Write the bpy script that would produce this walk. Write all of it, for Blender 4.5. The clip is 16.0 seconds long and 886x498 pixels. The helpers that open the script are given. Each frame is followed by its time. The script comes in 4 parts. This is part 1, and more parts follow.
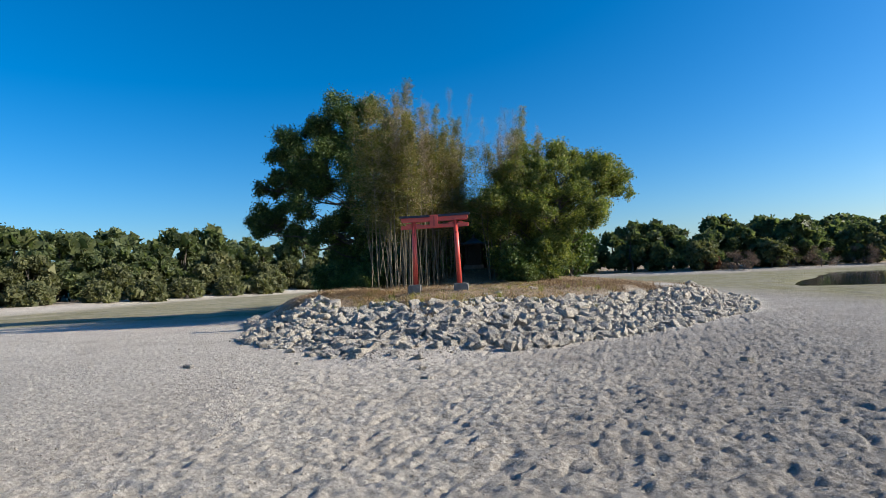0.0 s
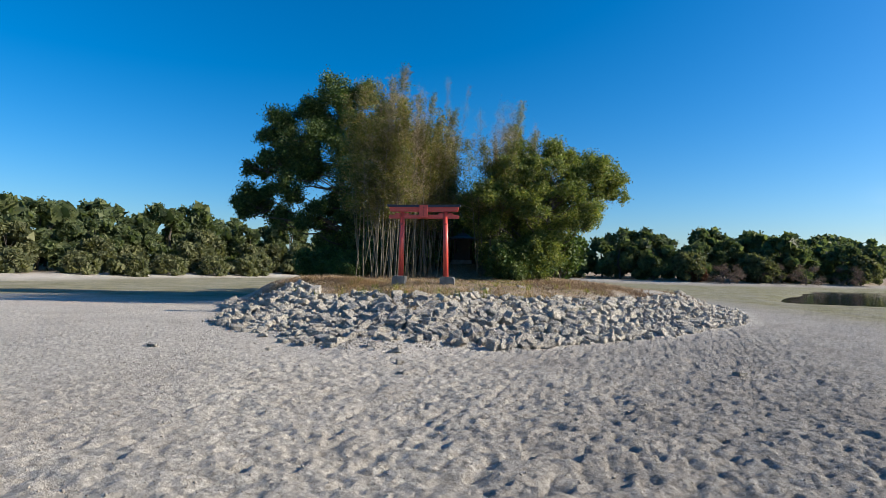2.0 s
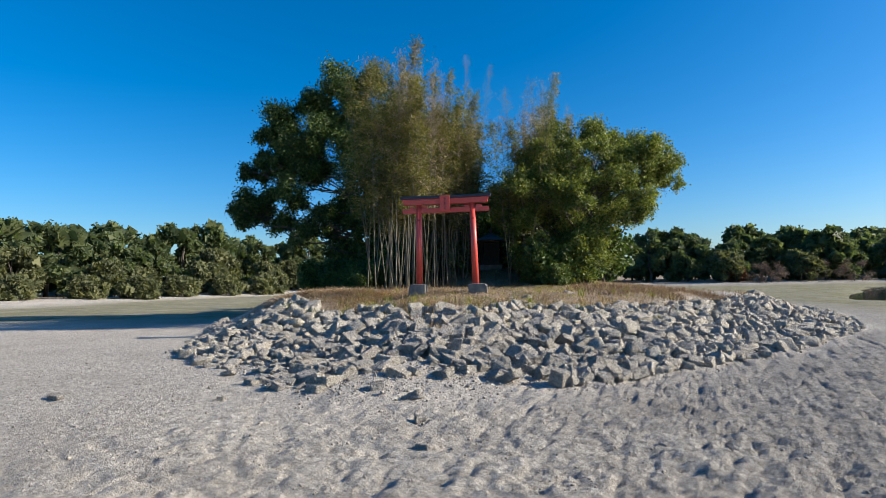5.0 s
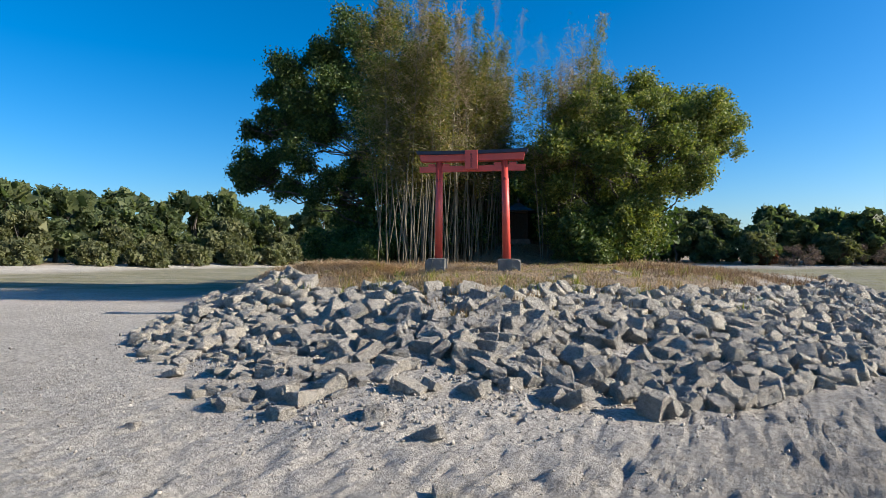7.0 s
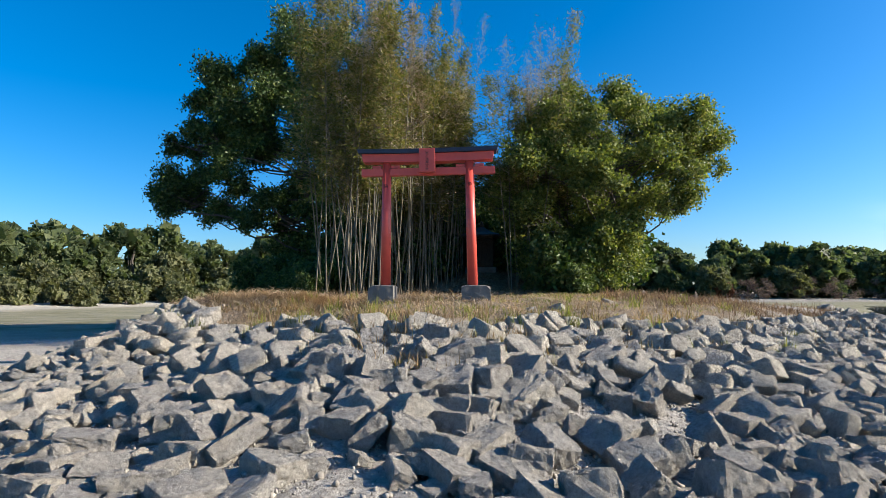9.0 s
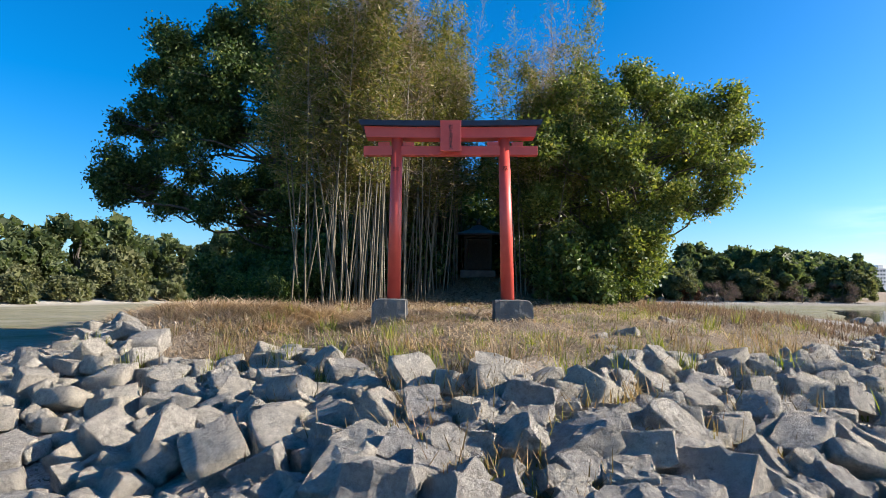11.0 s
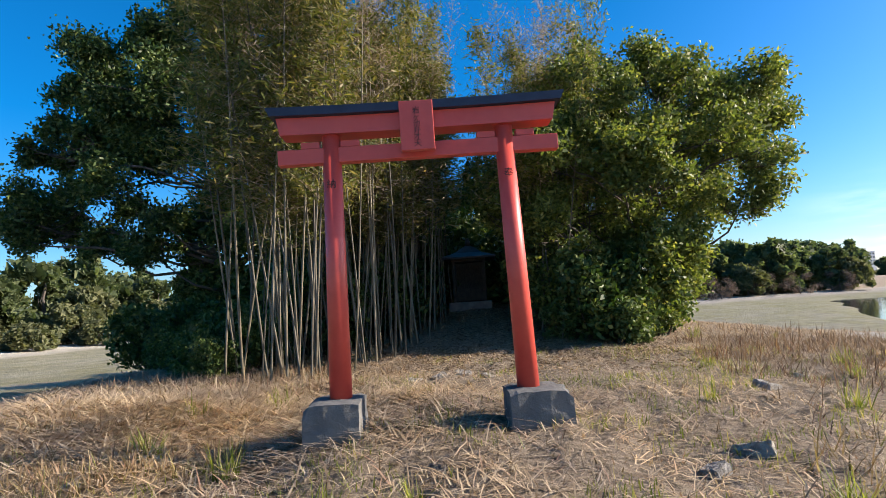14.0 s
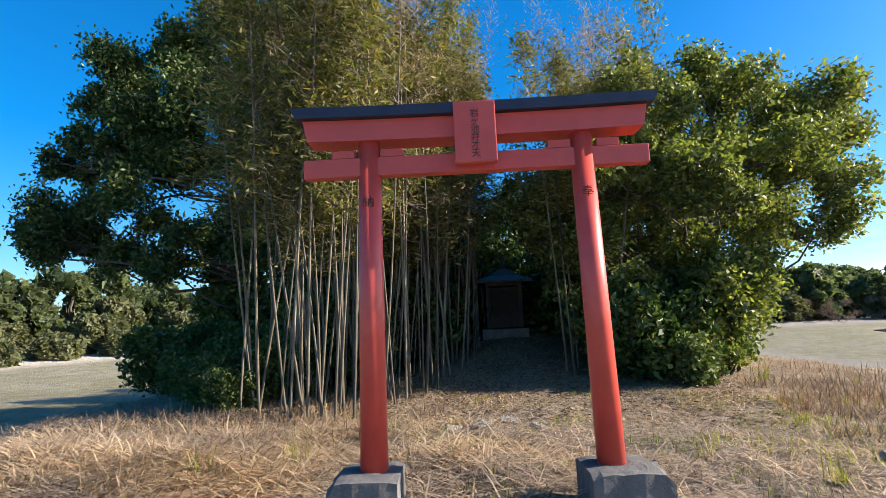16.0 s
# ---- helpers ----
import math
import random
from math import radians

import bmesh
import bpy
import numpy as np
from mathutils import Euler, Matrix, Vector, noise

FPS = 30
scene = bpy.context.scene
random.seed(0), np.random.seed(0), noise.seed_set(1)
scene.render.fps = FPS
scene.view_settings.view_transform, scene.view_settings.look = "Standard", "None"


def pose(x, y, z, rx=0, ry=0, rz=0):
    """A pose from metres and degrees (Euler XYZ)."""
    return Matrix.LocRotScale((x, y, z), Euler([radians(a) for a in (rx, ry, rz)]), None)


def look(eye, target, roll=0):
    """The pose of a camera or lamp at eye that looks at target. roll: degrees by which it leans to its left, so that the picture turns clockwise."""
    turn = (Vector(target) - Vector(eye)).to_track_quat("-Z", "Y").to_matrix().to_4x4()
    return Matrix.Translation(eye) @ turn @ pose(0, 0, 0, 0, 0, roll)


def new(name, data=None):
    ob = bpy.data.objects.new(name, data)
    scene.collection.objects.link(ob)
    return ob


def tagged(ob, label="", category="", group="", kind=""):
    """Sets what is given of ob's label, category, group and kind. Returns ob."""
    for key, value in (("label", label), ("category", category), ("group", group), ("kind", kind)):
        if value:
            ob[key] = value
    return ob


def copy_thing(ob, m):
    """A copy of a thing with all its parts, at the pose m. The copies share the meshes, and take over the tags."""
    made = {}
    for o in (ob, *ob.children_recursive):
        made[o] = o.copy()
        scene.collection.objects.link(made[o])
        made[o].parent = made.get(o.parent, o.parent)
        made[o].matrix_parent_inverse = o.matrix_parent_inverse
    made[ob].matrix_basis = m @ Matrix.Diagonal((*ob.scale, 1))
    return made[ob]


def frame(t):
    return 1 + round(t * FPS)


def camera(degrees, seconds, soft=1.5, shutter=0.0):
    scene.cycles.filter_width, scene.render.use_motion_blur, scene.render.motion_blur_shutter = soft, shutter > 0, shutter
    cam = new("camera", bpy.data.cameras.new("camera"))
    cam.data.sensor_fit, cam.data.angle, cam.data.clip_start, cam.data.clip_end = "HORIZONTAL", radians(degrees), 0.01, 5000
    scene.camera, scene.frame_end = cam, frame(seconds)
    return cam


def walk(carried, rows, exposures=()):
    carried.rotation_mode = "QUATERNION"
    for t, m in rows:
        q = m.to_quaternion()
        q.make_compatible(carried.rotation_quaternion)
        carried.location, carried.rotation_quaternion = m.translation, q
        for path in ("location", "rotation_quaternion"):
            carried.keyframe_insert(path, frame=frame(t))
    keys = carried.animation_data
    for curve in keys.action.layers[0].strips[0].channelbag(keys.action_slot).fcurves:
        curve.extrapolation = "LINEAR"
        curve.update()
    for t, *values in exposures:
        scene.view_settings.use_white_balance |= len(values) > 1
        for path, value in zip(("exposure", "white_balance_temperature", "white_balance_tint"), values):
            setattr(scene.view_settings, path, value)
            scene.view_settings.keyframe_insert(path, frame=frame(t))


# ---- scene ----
cam = camera(78.0, 16.0, 0.6)
PATH = [
    (0, (3.272, 0.753, 1.656), (2.603, 2.635, 1.749), -2.5),
    (0.5, (3.05, 0.832, 1.601), (2.246, 2.66, 1.708), -1.2),
    (1, (3.059, 0.903, 1.563), (2.249, 2.729, 1.655), -0.3),
    (1.5, (3.102, 0.984, 1.569), (2.428, 2.866, 1.637), 0.2),
    (2, (3.145, 1.27, 1.593), (2.512, 3.166, 1.667), 1.3),
    (2.5, (2.957, 1.731, 1.547), (2.315, 3.622, 1.652), -0.6),
    (3, (2.696, 2.261, 1.554), (2.069, 4.158, 1.655), -0.3),
    (3.5, (2.549, 2.873, 1.572), (1.955, 4.773, 1.77), -2.4),
    (3.7, (2.433, 3.108, 1.555), (1.781, 4.99, 1.734), -1.3),
    (5.8, (1.535, 5.425, 1.405), (0.817, 7.291, 1.442), -1.8),
    (6, (1.44, 5.664, 1.399), (0.708, 7.526, 1.416), -2.6),
    (6.5, (1.086, 6.225, 1.39), (0.327, 8.075, 1.427), 1.1),
    (7, (0.797, 6.811, 1.396), (0.039, 8.662, 1.423), 0.4),
    (7.5, (0.454, 7.369, 1.399), (-0.306, 9.217, 1.475), -1.1),
    (8, (0.333, 8.033, 1.324), (-0.392, 9.892, 1.454), -1.2),
    (8.5, (0.124, 8.664, 1.273), (-0.58, 10.534, 1.346), 0.2),
    (9, (-0.017, 9.257, 1.219), (-0.631, 11.153, 1.381), 0.0),
    (9.2, (-0.082, 9.472, 1.23), (-0.677, 11.369, 1.452), -1.8),
    (11.3, (-1.519, 11.424, 1.569), (-1.961, 13.369, 1.718), 1.6),
    (11.5, (-1.489, 11.705, 1.665), (-1.883, 13.655, 1.872), 1.5),
    (12, (-1.548, 12.138, 1.606), (-1.943, 14.094, 1.734), 0.9),
    (12.5, (-1.568, 12.579, 1.611), (-1.939, 14.543, 1.672), -0.2),
    (13, (-1.572, 13.034, 1.764), (-1.953, 14.996, 1.827), -1.9),
    (13.5, (-1.851, 13.433, 1.954), (-2.274, 15.380, 2.135), -1.9),
    (14, (-1.983, 13.697, 2.028), (-2.423, 15.638, 2.229), -3.5),
    (14.5, (-2.029, 13.998, 2.139), (-2.517, 15.923, 2.373), -4.0),
    (15, (-2.201, 14.153, 2.066), (-2.786, 16.057, 2.237), -3.3),
    (15.5, (-2.405, 14.404, 2.218), (-2.966, 16.314, 2.416), -3.0),
    (16, (-2.409, 14.453, 2.246), (-2.923, 16.368, 2.511), -2.1),
]
walk(cam, [(t, look(eye, target, roll)) for t, eye, target, roll in PATH], [(0.0, 0.70, 6500, 10), (6.0, 0.78, 6500, 10), (9.0, 0.98, 6500, 10), (11.5, 1.16, 6600, 12), (14.0, 1.14, 6700, 14), (16.0, 1.34, 6750, 14)])

# ---- world, sun, exposure ----
SUN_AZ, SUN_EL = radians(14), radians(26)
sun_dir = Vector((math.cos(SUN_EL) * math.cos(SUN_AZ), math.cos(SUN_EL) * math.sin(SUN_AZ), math.sin(SUN_EL)))
world = bpy.data.worlds.new("world")
scene.world = world
world.use_nodes = True
wn = world.node_tree.nodes
sky = wn.new("ShaderNodeTexSky")
sky.sky_type, sky.sun_disc = "NISHITA", False
sky.sun_elevation, sky.sun_rotation = SUN_EL, math.pi / 2 - SUN_AZ
sky.altitude, sky.air_density, sky.dust_density, sky.ozone_density = 0.0, 1.0, 1.1, 6.0
deep = wn.new("ShaderNodeHueSaturation")
deep.inputs["Hue"].default_value, deep.inputs["Saturation"].default_value = 0.499, 1.33
world.node_tree.links.new(sky.outputs[0], deep.inputs["Color"])
# thin cloud low over the far shore on the sunward side
wl = world.node_tree.links
way = wn.new("ShaderNodeTexCoord")
stretch = wn.new("ShaderNodeMapping")
stretch.inputs["Scale"].default_value = (3.0, 3.0, 16.0)
wl.new(way.outputs["Generated"], stretch.inputs["Vector"])
puff = wn.new("ShaderNodeTexNoise")
puff.inputs["Scale"].default_value, puff.inputs["Detail"].default_value = 2.2, 6.0
wl.new(stretch.outputs[0], puff.inputs["Vector"])
axes = wn.new("ShaderNodeSeparateXYZ")
wl.new(way.outputs["Generated"], axes.inputs[0])


def world_range(source, a, b):
    n = wn.new("ShaderNodeMapRange")
    n.interpolation_type = "SMOOTHSTEP"
    n.inputs["From Min"].default_value, n.inputs["From Max"].default_value = a, b
    wl.new(source, n.inputs["Value"])
    return n.outputs[0]


def world_times(a, b):
    n = wn.new("ShaderNodeMath")
    n.operation = "MULTIPLY"
    wl.new(a, n.inputs[0])
    wl.new(b, n.inputs[1])
    return n.outputs[0]


cloud = world_times(world_times(world_range(puff.outputs["Fac"], 0.42, 0.66), world_range(axes.outputs["Z"], 0.17, 0.05)), world_range(axes.outputs["X"], 0.30, 0.62))
veil = wn.new("ShaderNodeMix")
veil.data_type = "RGBA"
wl.new(cloud, veil.inputs[0])
wl.new(deep.outputs[0], veil.inputs[6])
veil.inputs[7].default_value = (8.5, 8.8, 9.2, 1)
wl.new(veil.outputs[2], wn["Background"].inputs[0])
wn["Background"].inputs[1].default_value = 0.101
sun_lamp = bpy.data.lights.new("sun", "SUN")
sun_lamp.energy, sun_lamp.angle, sun_lamp.color = 5.0, radians(0.53), (1.0, 0.91, 0.77)
sun = new("sun", sun_lamp)
sun.matrix_world = look(sun_dir * 60, (0, 0, 0))

# ---- materials ----


def nodes_of(name):
    m = bpy.data.materials.new(name)
    m.use_nodes = True
    nt = m.node_tree
    return m, nt, nt.nodes["Principled BSDF"]


def node(nt, kind, **values):
    n = nt.nodes.new(kind)
    for key, value in values.items():
        n.inputs[key].default_value = value
    return n


def ramp(nt, source, stops):
    r = nt.nodes.new("ShaderNodeValToRGB")
    while len(r.color_ramp.elements) < len(stops):
        r.color_ramp.elements.new(0.5)
    for e, (p, c) in zip(r.color_ramp.elements, stops):
        e.position, e.color = p, (*c, 1)
    nt.links.new(source, r.inputs[0])
    return r.outputs[0]


def mixed(nt, a, b, factor, mode="MIX"):
    m = nt.nodes.new("ShaderNodeMix")
    m.data_type, m.blend_type = "RGBA", mode
    for socket, value in ((m.inputs[6], a), (m.inputs[7], b), (m.inputs[0], factor)):
        if isinstance(value, bpy.types.NodeSocket):
            nt.links.new(value, socket)
        else:
            socket.default_value = (*value, 1) if isinstance(value, tuple) else value
    return m.outputs[2]


def surface(name, stops, scale, rough=0.85, bump=0.3, bump_scale=30.0, distance=0.02, stain=None, vary=0.0, metal=0.0, world_space=False):
    """Noise-coloured paint, stone, wood or soil: a colour ramp at one scale, stains at a larger one, fine relief."""
    m, nt, p = nodes_of(name)
    if world_space:
        co = nt.nodes.new("ShaderNodeNewGeometry").outputs["Position"]
    else:
        co = nt.nodes.new("ShaderNodeTexCoord").outputs["Object"]
    n1 = node(nt, "ShaderNodeTexNoise", Scale=scale, Detail=8.0, Roughness=0.65)
    nt.links.new(co, n1.inputs["Vector"])
    colour = ramp(nt, n1.outputs["Fac"], stops)
    if stain:
        n2 = node(nt, "ShaderNodeTexNoise", Scale=scale * 0.17, Detail=5.0)
        nt.links.new(co, n2.inputs["Vector"])
        mask = ramp(nt, n2.outputs["Fac"], [(0.42, (0, 0, 0)), (0.68, (0.75, 0.75, 0.75))])
        colour = mixed(nt, colour, stain, mask)
    if vary:
        info = nt.nodes.new("ShaderNodeObjectInfo")
        colour = mixed(nt, colour, ramp(nt, info.outputs["Random"], [(0, (1 - vary,) * 3), (1, (1 + vary, 1 + vary * 0.95, 1 + vary * 0.85))]), 1.0, "MULTIPLY")
    nt.links.new(colour, p.inputs["Base Color"])
    p.inputs["Roughness"].default_value, p.inputs["Metallic"].default_value = rough, metal
    n3 = node(nt, "ShaderNodeTexNoise", Scale=bump_scale, Detail=9.0, Roughness=0.7)
    nt.links.new(co, n3.inputs["Vector"])
    b = node(nt, "ShaderNodeBump", Strength=bump, Distance=distance)
    nt.links.new(n3.outputs["Fac"], b.inputs["Height"])
    nt.links.new(b.outputs[0], p.inputs["Normal"])
    return m


def foliage(name, stops, through_colour, share=0.35, rough=0.5):
    """Leaves: each leaf its own tint, some light coming through."""
    m, nt, p = nodes_of(name)
    geo = nt.nodes.new("ShaderNodeNewGeometry")
    colour = ramp(nt, geo.outputs["Random Per Island"], stops)
    big = node(nt, "ShaderNodeTexNoise", Scale=0.9, Detail=3.0)
    nt.links.new(geo.outputs["Position"], big.inputs["Vector"])
    colour = mixed(nt, colour, ramp(nt, big.outputs["Fac"], [(0.3, (0.7, 0.72, 0.75)), (0.7, (1.25, 1.2, 1.0))]), 1.0, "MULTIPLY")
    nt.links.new(colour, p.inputs["Base Color"])
    p.inputs["Roughness"].default_value, p.inputs["Specular IOR Level"].default_value = rough, 0.25
    tr = node(nt, "ShaderNodeBsdfTranslucent")
    nt.links.new(mixed(nt, colour, through_colour, 1.0, "MULTIPLY"), tr.inputs["Color"])
    mx = node(nt, "ShaderNodeMixShader", Fac=share)
    nt.links.new(p.outputs[0], mx.inputs[1])
    nt.links.new(tr.outputs[0], mx.inputs[2])
    nt.links.new(mx.outputs[0], nt.nodes["Material Output"].inputs[0])
    return m


def ground_material():
    m, nt, p = nodes_of("lake_bed_soil")
    geo = nt.nodes.new("ShaderNodeNewGeometry")
    pos = geo.outputs["Position"]
    zone = nt.nodes.new("ShaderNodeVertexColor")
    zone.layer_name = "zone"
    split = nt.nodes.new("ShaderNodeSeparateColor")
    nt.links.new(zone.outputs[0], split.inputs[0])

    def noise_at(scale, detail=8.0, rough=0.65):
        n = node(nt, "ShaderNodeTexNoise", Scale=scale, Detail=detail, Roughness=rough)
        nt.links.new(pos, n.inputs["Vector"])
        return n.outputs["Fac"]
    sand = ramp(nt, noise_at(14.0, 10.0, 0.75), [(0.36, (0.29, 0.26, 0.218)), (0.5, (0.50, 0.455, 0.39)), (0.64, (0.66, 0.61, 0.535))])
    sand = mixed(nt, sand, (0.38, 0.335, 0.28), ramp(nt, noise_at(0.5, 4.0), [(0.45, (0, 0, 0)), (0.7, (0.7, 0.7, 0.7))]))
    sand = mixed(nt, sand, (0.12, 0.105, 0.085), ramp(nt, noise_at(5.0, 3.0), [(0.70, (0, 0, 0)), (0.76, (0.7, 0.7, 0.7))]))
    soil = ramp(nt, noise_at(16.0, 10.0, 0.75), [(0.36, (0.10, 0.075, 0.05)), (0.5, (0.27, 0.205, 0.14)), (0.66, (0.46, 0.36, 0.25))])
    algae = ramp(nt, noise_at(1.6), [(0.36, (0.10, 0.098, 0.034)), (0.5, (0.165, 0.152, 0.056)), (0.64, (0.24, 0.215, 0.10))])
    gravel = ramp(nt, noise_at(22.0, 10.0, 0.75), [(0.36, (0.25, 0.225, 0.195)), (0.5, (0.47, 0.43, 0.378)), (0.64, (0.66, 0.61, 0.54))])
    # zone alpha: sand at about half its tone, slightly bluer
    sand = mixed(nt, sand, mixed(nt, sand, (0.50, 0.51, 0.54), 1.0, "MULTIPLY"), zone.outputs["Alpha"])
    colour = mixed(nt, sand, soil, split.outputs[0])
    colour = mixed(nt, colour, algae, split.outputs[1])
    colour = mixed(nt, colour, gravel, split.outputs[2])
    nt.links.new(colour, p.inputs["Base Color"])
    p.inputs["Roughness"].default_value = 0.95
    b1 = node(nt, "ShaderNodeBump", Strength=1.0, Distance=0.11)
    nt.links.new(noise_at(12.0, 10.0, 0.7), b1.inputs["Height"])
    b2 = node(nt, "ShaderNodeBump", Strength=0.9, Distance=0.02)
    nt.links.new(noise_at(50.0, 6.0, 0.7), b2.inputs["Height"])
    nt.links.new(b1.outputs[0], b2.inputs["Normal"])
    nt.links.new(b2.outputs[0], p.inputs["Normal"])
    return m


M_GROUND = ground_material()
def rock_material():
    m, nt, p = nodes_of("quarry_stone")
    co = nt.nodes.new("ShaderNodeNewGeometry")
    pos = co.outputs["Position"]

    def noise_at(scale, detail=8.0, rough=0.65):
        n = node(nt, "ShaderNodeTexNoise", Scale=scale, Detail=detail, Roughness=rough)
        nt.links.new(pos, n.inputs["Vector"])
        return n.outputs["Fac"]
    colour = ramp(nt, noise_at(20.0, 12.0, 0.85), [(0.37, (0.245, 0.23, 0.205)), (0.5, (0.455, 0.424, 0.38)), (0.63, (0.665, 0.624, 0.556))])
    colour = mixed(nt, colour, (0.42, 0.385, 0.335), ramp(nt, noise_at(4.5, 8.0, 0.75), [(0.45, (0, 0, 0)), (0.62, (0.6, 0.6, 0.6))]))
    colour = mixed(nt, colour, (0.09, 0.086, 0.08), ramp(nt, noise_at(11.0, 4.0), [(0.64, (0, 0, 0)), (0.72, (0.5, 0.5, 0.5))]))
    tint = mixed(nt, ramp(nt, co.outputs["Random Per Island"], [(0, (0.75, 0.76, 0.8)), (1, (1.2, 1.15, 1.05))]),
                 ramp(nt, nt.nodes.new("ShaderNodeObjectInfo").outputs["Random"], [(0, (0.8, 0.8, 0.82)), (1, (1.2, 1.17, 1.1))]), 0.5)
    nt.links.new(mixed(nt, colour, tint, 1.0, "MULTIPLY"), p.inputs["Base Color"])
    p.inputs["Roughness"].default_value = 0.92
    b1 = node(nt, "ShaderNodeBump", Strength=1.0, Distance=0.12)
    nt.links.new(noise_at(9.0, 10.0, 0.65), b1.inputs["Height"])
    b2 = node(nt, "ShaderNodeBump", Strength=1.0, Distance=0.06)
    nt.links.new(noise_at(38.0, 8.0, 0.8), b2.inputs["Height"])
    nt.links.new(b1.outputs[0], b2.inputs["Normal"])
    nt.links.new(b2.outputs[0], p.inputs["Normal"])
    return m


M_ROCK = rock_material()
M_GRAVEL = surface("gravel", [(0.38, (0.17, 0.152, 0.13)), (0.62, (0.42, 0.38, 0.325))], 9.0, 0.9, 0.4, 40.0, 0.01, None, 0.0, 0.0, True)
M_CRUMB = surface("dry_mud_crumb", [(0.3, (0.22, 0.19, 0.155)), (0.7, (0.42, 0.375, 0.315))], 4.0, 0.95, 0.4, 50.0, 0.01, None, 0.0, 0.0, True)
M_RED = surface("vermilion_paint", [(0.3, (0.52, 0.058, 0.042)), (0.7, (0.64, 0.085, 0.062))], 5.0, 0.42, 0.12, 60.0, 0.004, (0.52, 0.085, 0.06))
M_CAP = surface("blue_black_paint", [(0.3, (0.010, 0.013, 0.028)), (0.7, (0.022, 0.028, 0.052))], 6.0, 0.5, 0.15, 50.0, 0.004)
M_INK = surface("black_lettering", [(0.3, (0.035, 0.014, 0.012)), (0.7, (0.06, 0.022, 0.018))], 9.0, 0.6, 0.05)
M_BLOCK = surface("weathered_concrete", [(0.25, (0.05, 0.05, 0.052)), (0.5, (0.095, 0.094, 0.092)), (0.75, (0.17, 0.165, 0.155))], 7.0, 0.9, 0.6, 35.0, 0.02, (0.2, 0.19, 0.17))
M_BARK = surface("bark", [(0.3, (0.045, 0.037, 0.03)), (0.7, (0.13, 0.11, 0.09))], 9.0, 0.95, 0.8, 25.0, 0.04)
M_CULM = surface("bamboo_culm", [(0.36, (0.045, 0.038, 0.025)), (0.5, (0.10, 0.085, 0.056)), (0.64, (0.19, 0.165, 0.112))], 2.2, 0.6, 0.15, 30.0, 0.006, (0.12, 0.098, 0.066), 0.45)
M_WOOD = surface("old_dark_wood", [(0.3, (0.028, 0.02, 0.015)), (0.7, (0.075, 0.055, 0.04))], 8.0, 0.85, 0.4, 30.0, 0.01)
M_ROOF = surface("dark_roof_metal", [(0.3, (0.03, 0.03, 0.033)), (0.7, (0.07, 0.068, 0.07))], 6.0, 0.6, 0.3, 25.0, 0.01)
M_STEP = surface("stone_plinth", [(0.3, (0.10, 0.093, 0.085)), (0.7, (0.21, 0.195, 0.175))], 6.0, 0.9, 0.4, 30.0, 0.01)
M_WALL = surface("pale_render", [(0.3, (0.55, 0.55, 0.55)), (0.7, (0.7, 0.7, 0.69))], 0.3, 0.9, 0.1, 3.0, 0.02)
M_PANE = surface("window_glass", [(0.3, (0.06, 0.08, 0.1)), (0.7, (0.1, 0.12, 0.14))], 0.5, 0.15, 0.0)
M_LEAF_OAK = foliage("evergreen_leaves", [(0.0, (0.030, 0.056, 0.018)), (0.5, (0.058, 0.098, 0.030)), (0.85, (0.105, 0.15, 0.046)), (1.0, (0.20, 0.22, 0.08))], (1.3, 1.5, 0.6), 0.22, 0.5)
M_LEAF_RIGHT = foliage("glossy_green_leaves", [(0.0, (0.055, 0.086, 0.026)), (0.5, (0.130, 0.172, 0.052)), (0.88, (0.215, 0.25, 0.080)), (1.0, (0.34, 0.33, 0.14))], (1.5, 1.5, 0.6), 0.38, 0.5)
M_LEAF_SHRUB = foliage("shrub_leaves", [(0.0, (0.04, 0.065, 0.02)), (0.6, (0.085, 0.125, 0.045)), (1.0, (0.17, 0.20, 0.085))], (1.4, 1.5, 0.7), 0.25, 0.55)
M_LEAF_BAMBOO = foliage("bamboo_leaves", [(0.0, (0.060, 0.076, 0.020)), (0.45, (0.122, 0.138, 0.038)), (0.8, (0.21, 0.19, 0.08)), (1.0, (0.31, 0.25, 0.16))], (1.5, 1.45, 0.6), 0.4, 0.5)
M_TWIG = foliage("bare_bamboo_twigs", [(0.0, (0.22, 0.17, 0.13)), (0.6, (0.34, 0.27, 0.21)), (1.0, (0.45, 0.38, 0.31))], (1.2, 1.1, 1.0), 0.3, 0.6)
M_LEAF_FAR = foliage("far_wood_leaves", [(0.0, (0.055, 0.078, 0.042)), (0.5, (0.095, 0.125, 0.062)), (1.0, (0.155, 0.18, 0.092))], (1.3, 1.4, 0.8), 0.42, 0.55)
M_LEAF_OLIVE = foliage("far_olive_leaves", [(0.0, (0.072, 0.084, 0.042)), (0.5, (0.12, 0.132, 0.068)), (1.0, (0.185, 0.19, 0.108))], (1.3, 1.35, 0.75), 0.38, 0.6)
M_LEAF_RED = foliage("autumn_leaves", [(0.0, (0.07, 0.035, 0.022)), (0.5, (0.12, 0.058, 0.034)), (1.0, (0.18, 0.095, 0.05))], (1.4, 1.0, 0.7), 0.3, 0.6)
M_LEAF_BARE = foliage("bare_shrub_twigs", [(0.0, (0.10, 0.075, 0.06)), (0.5, (0.16, 0.12, 0.10)), (1.0, (0.22, 0.17, 0.14))], (1.1, 1.0, 1.0), 0.15, 0.8)
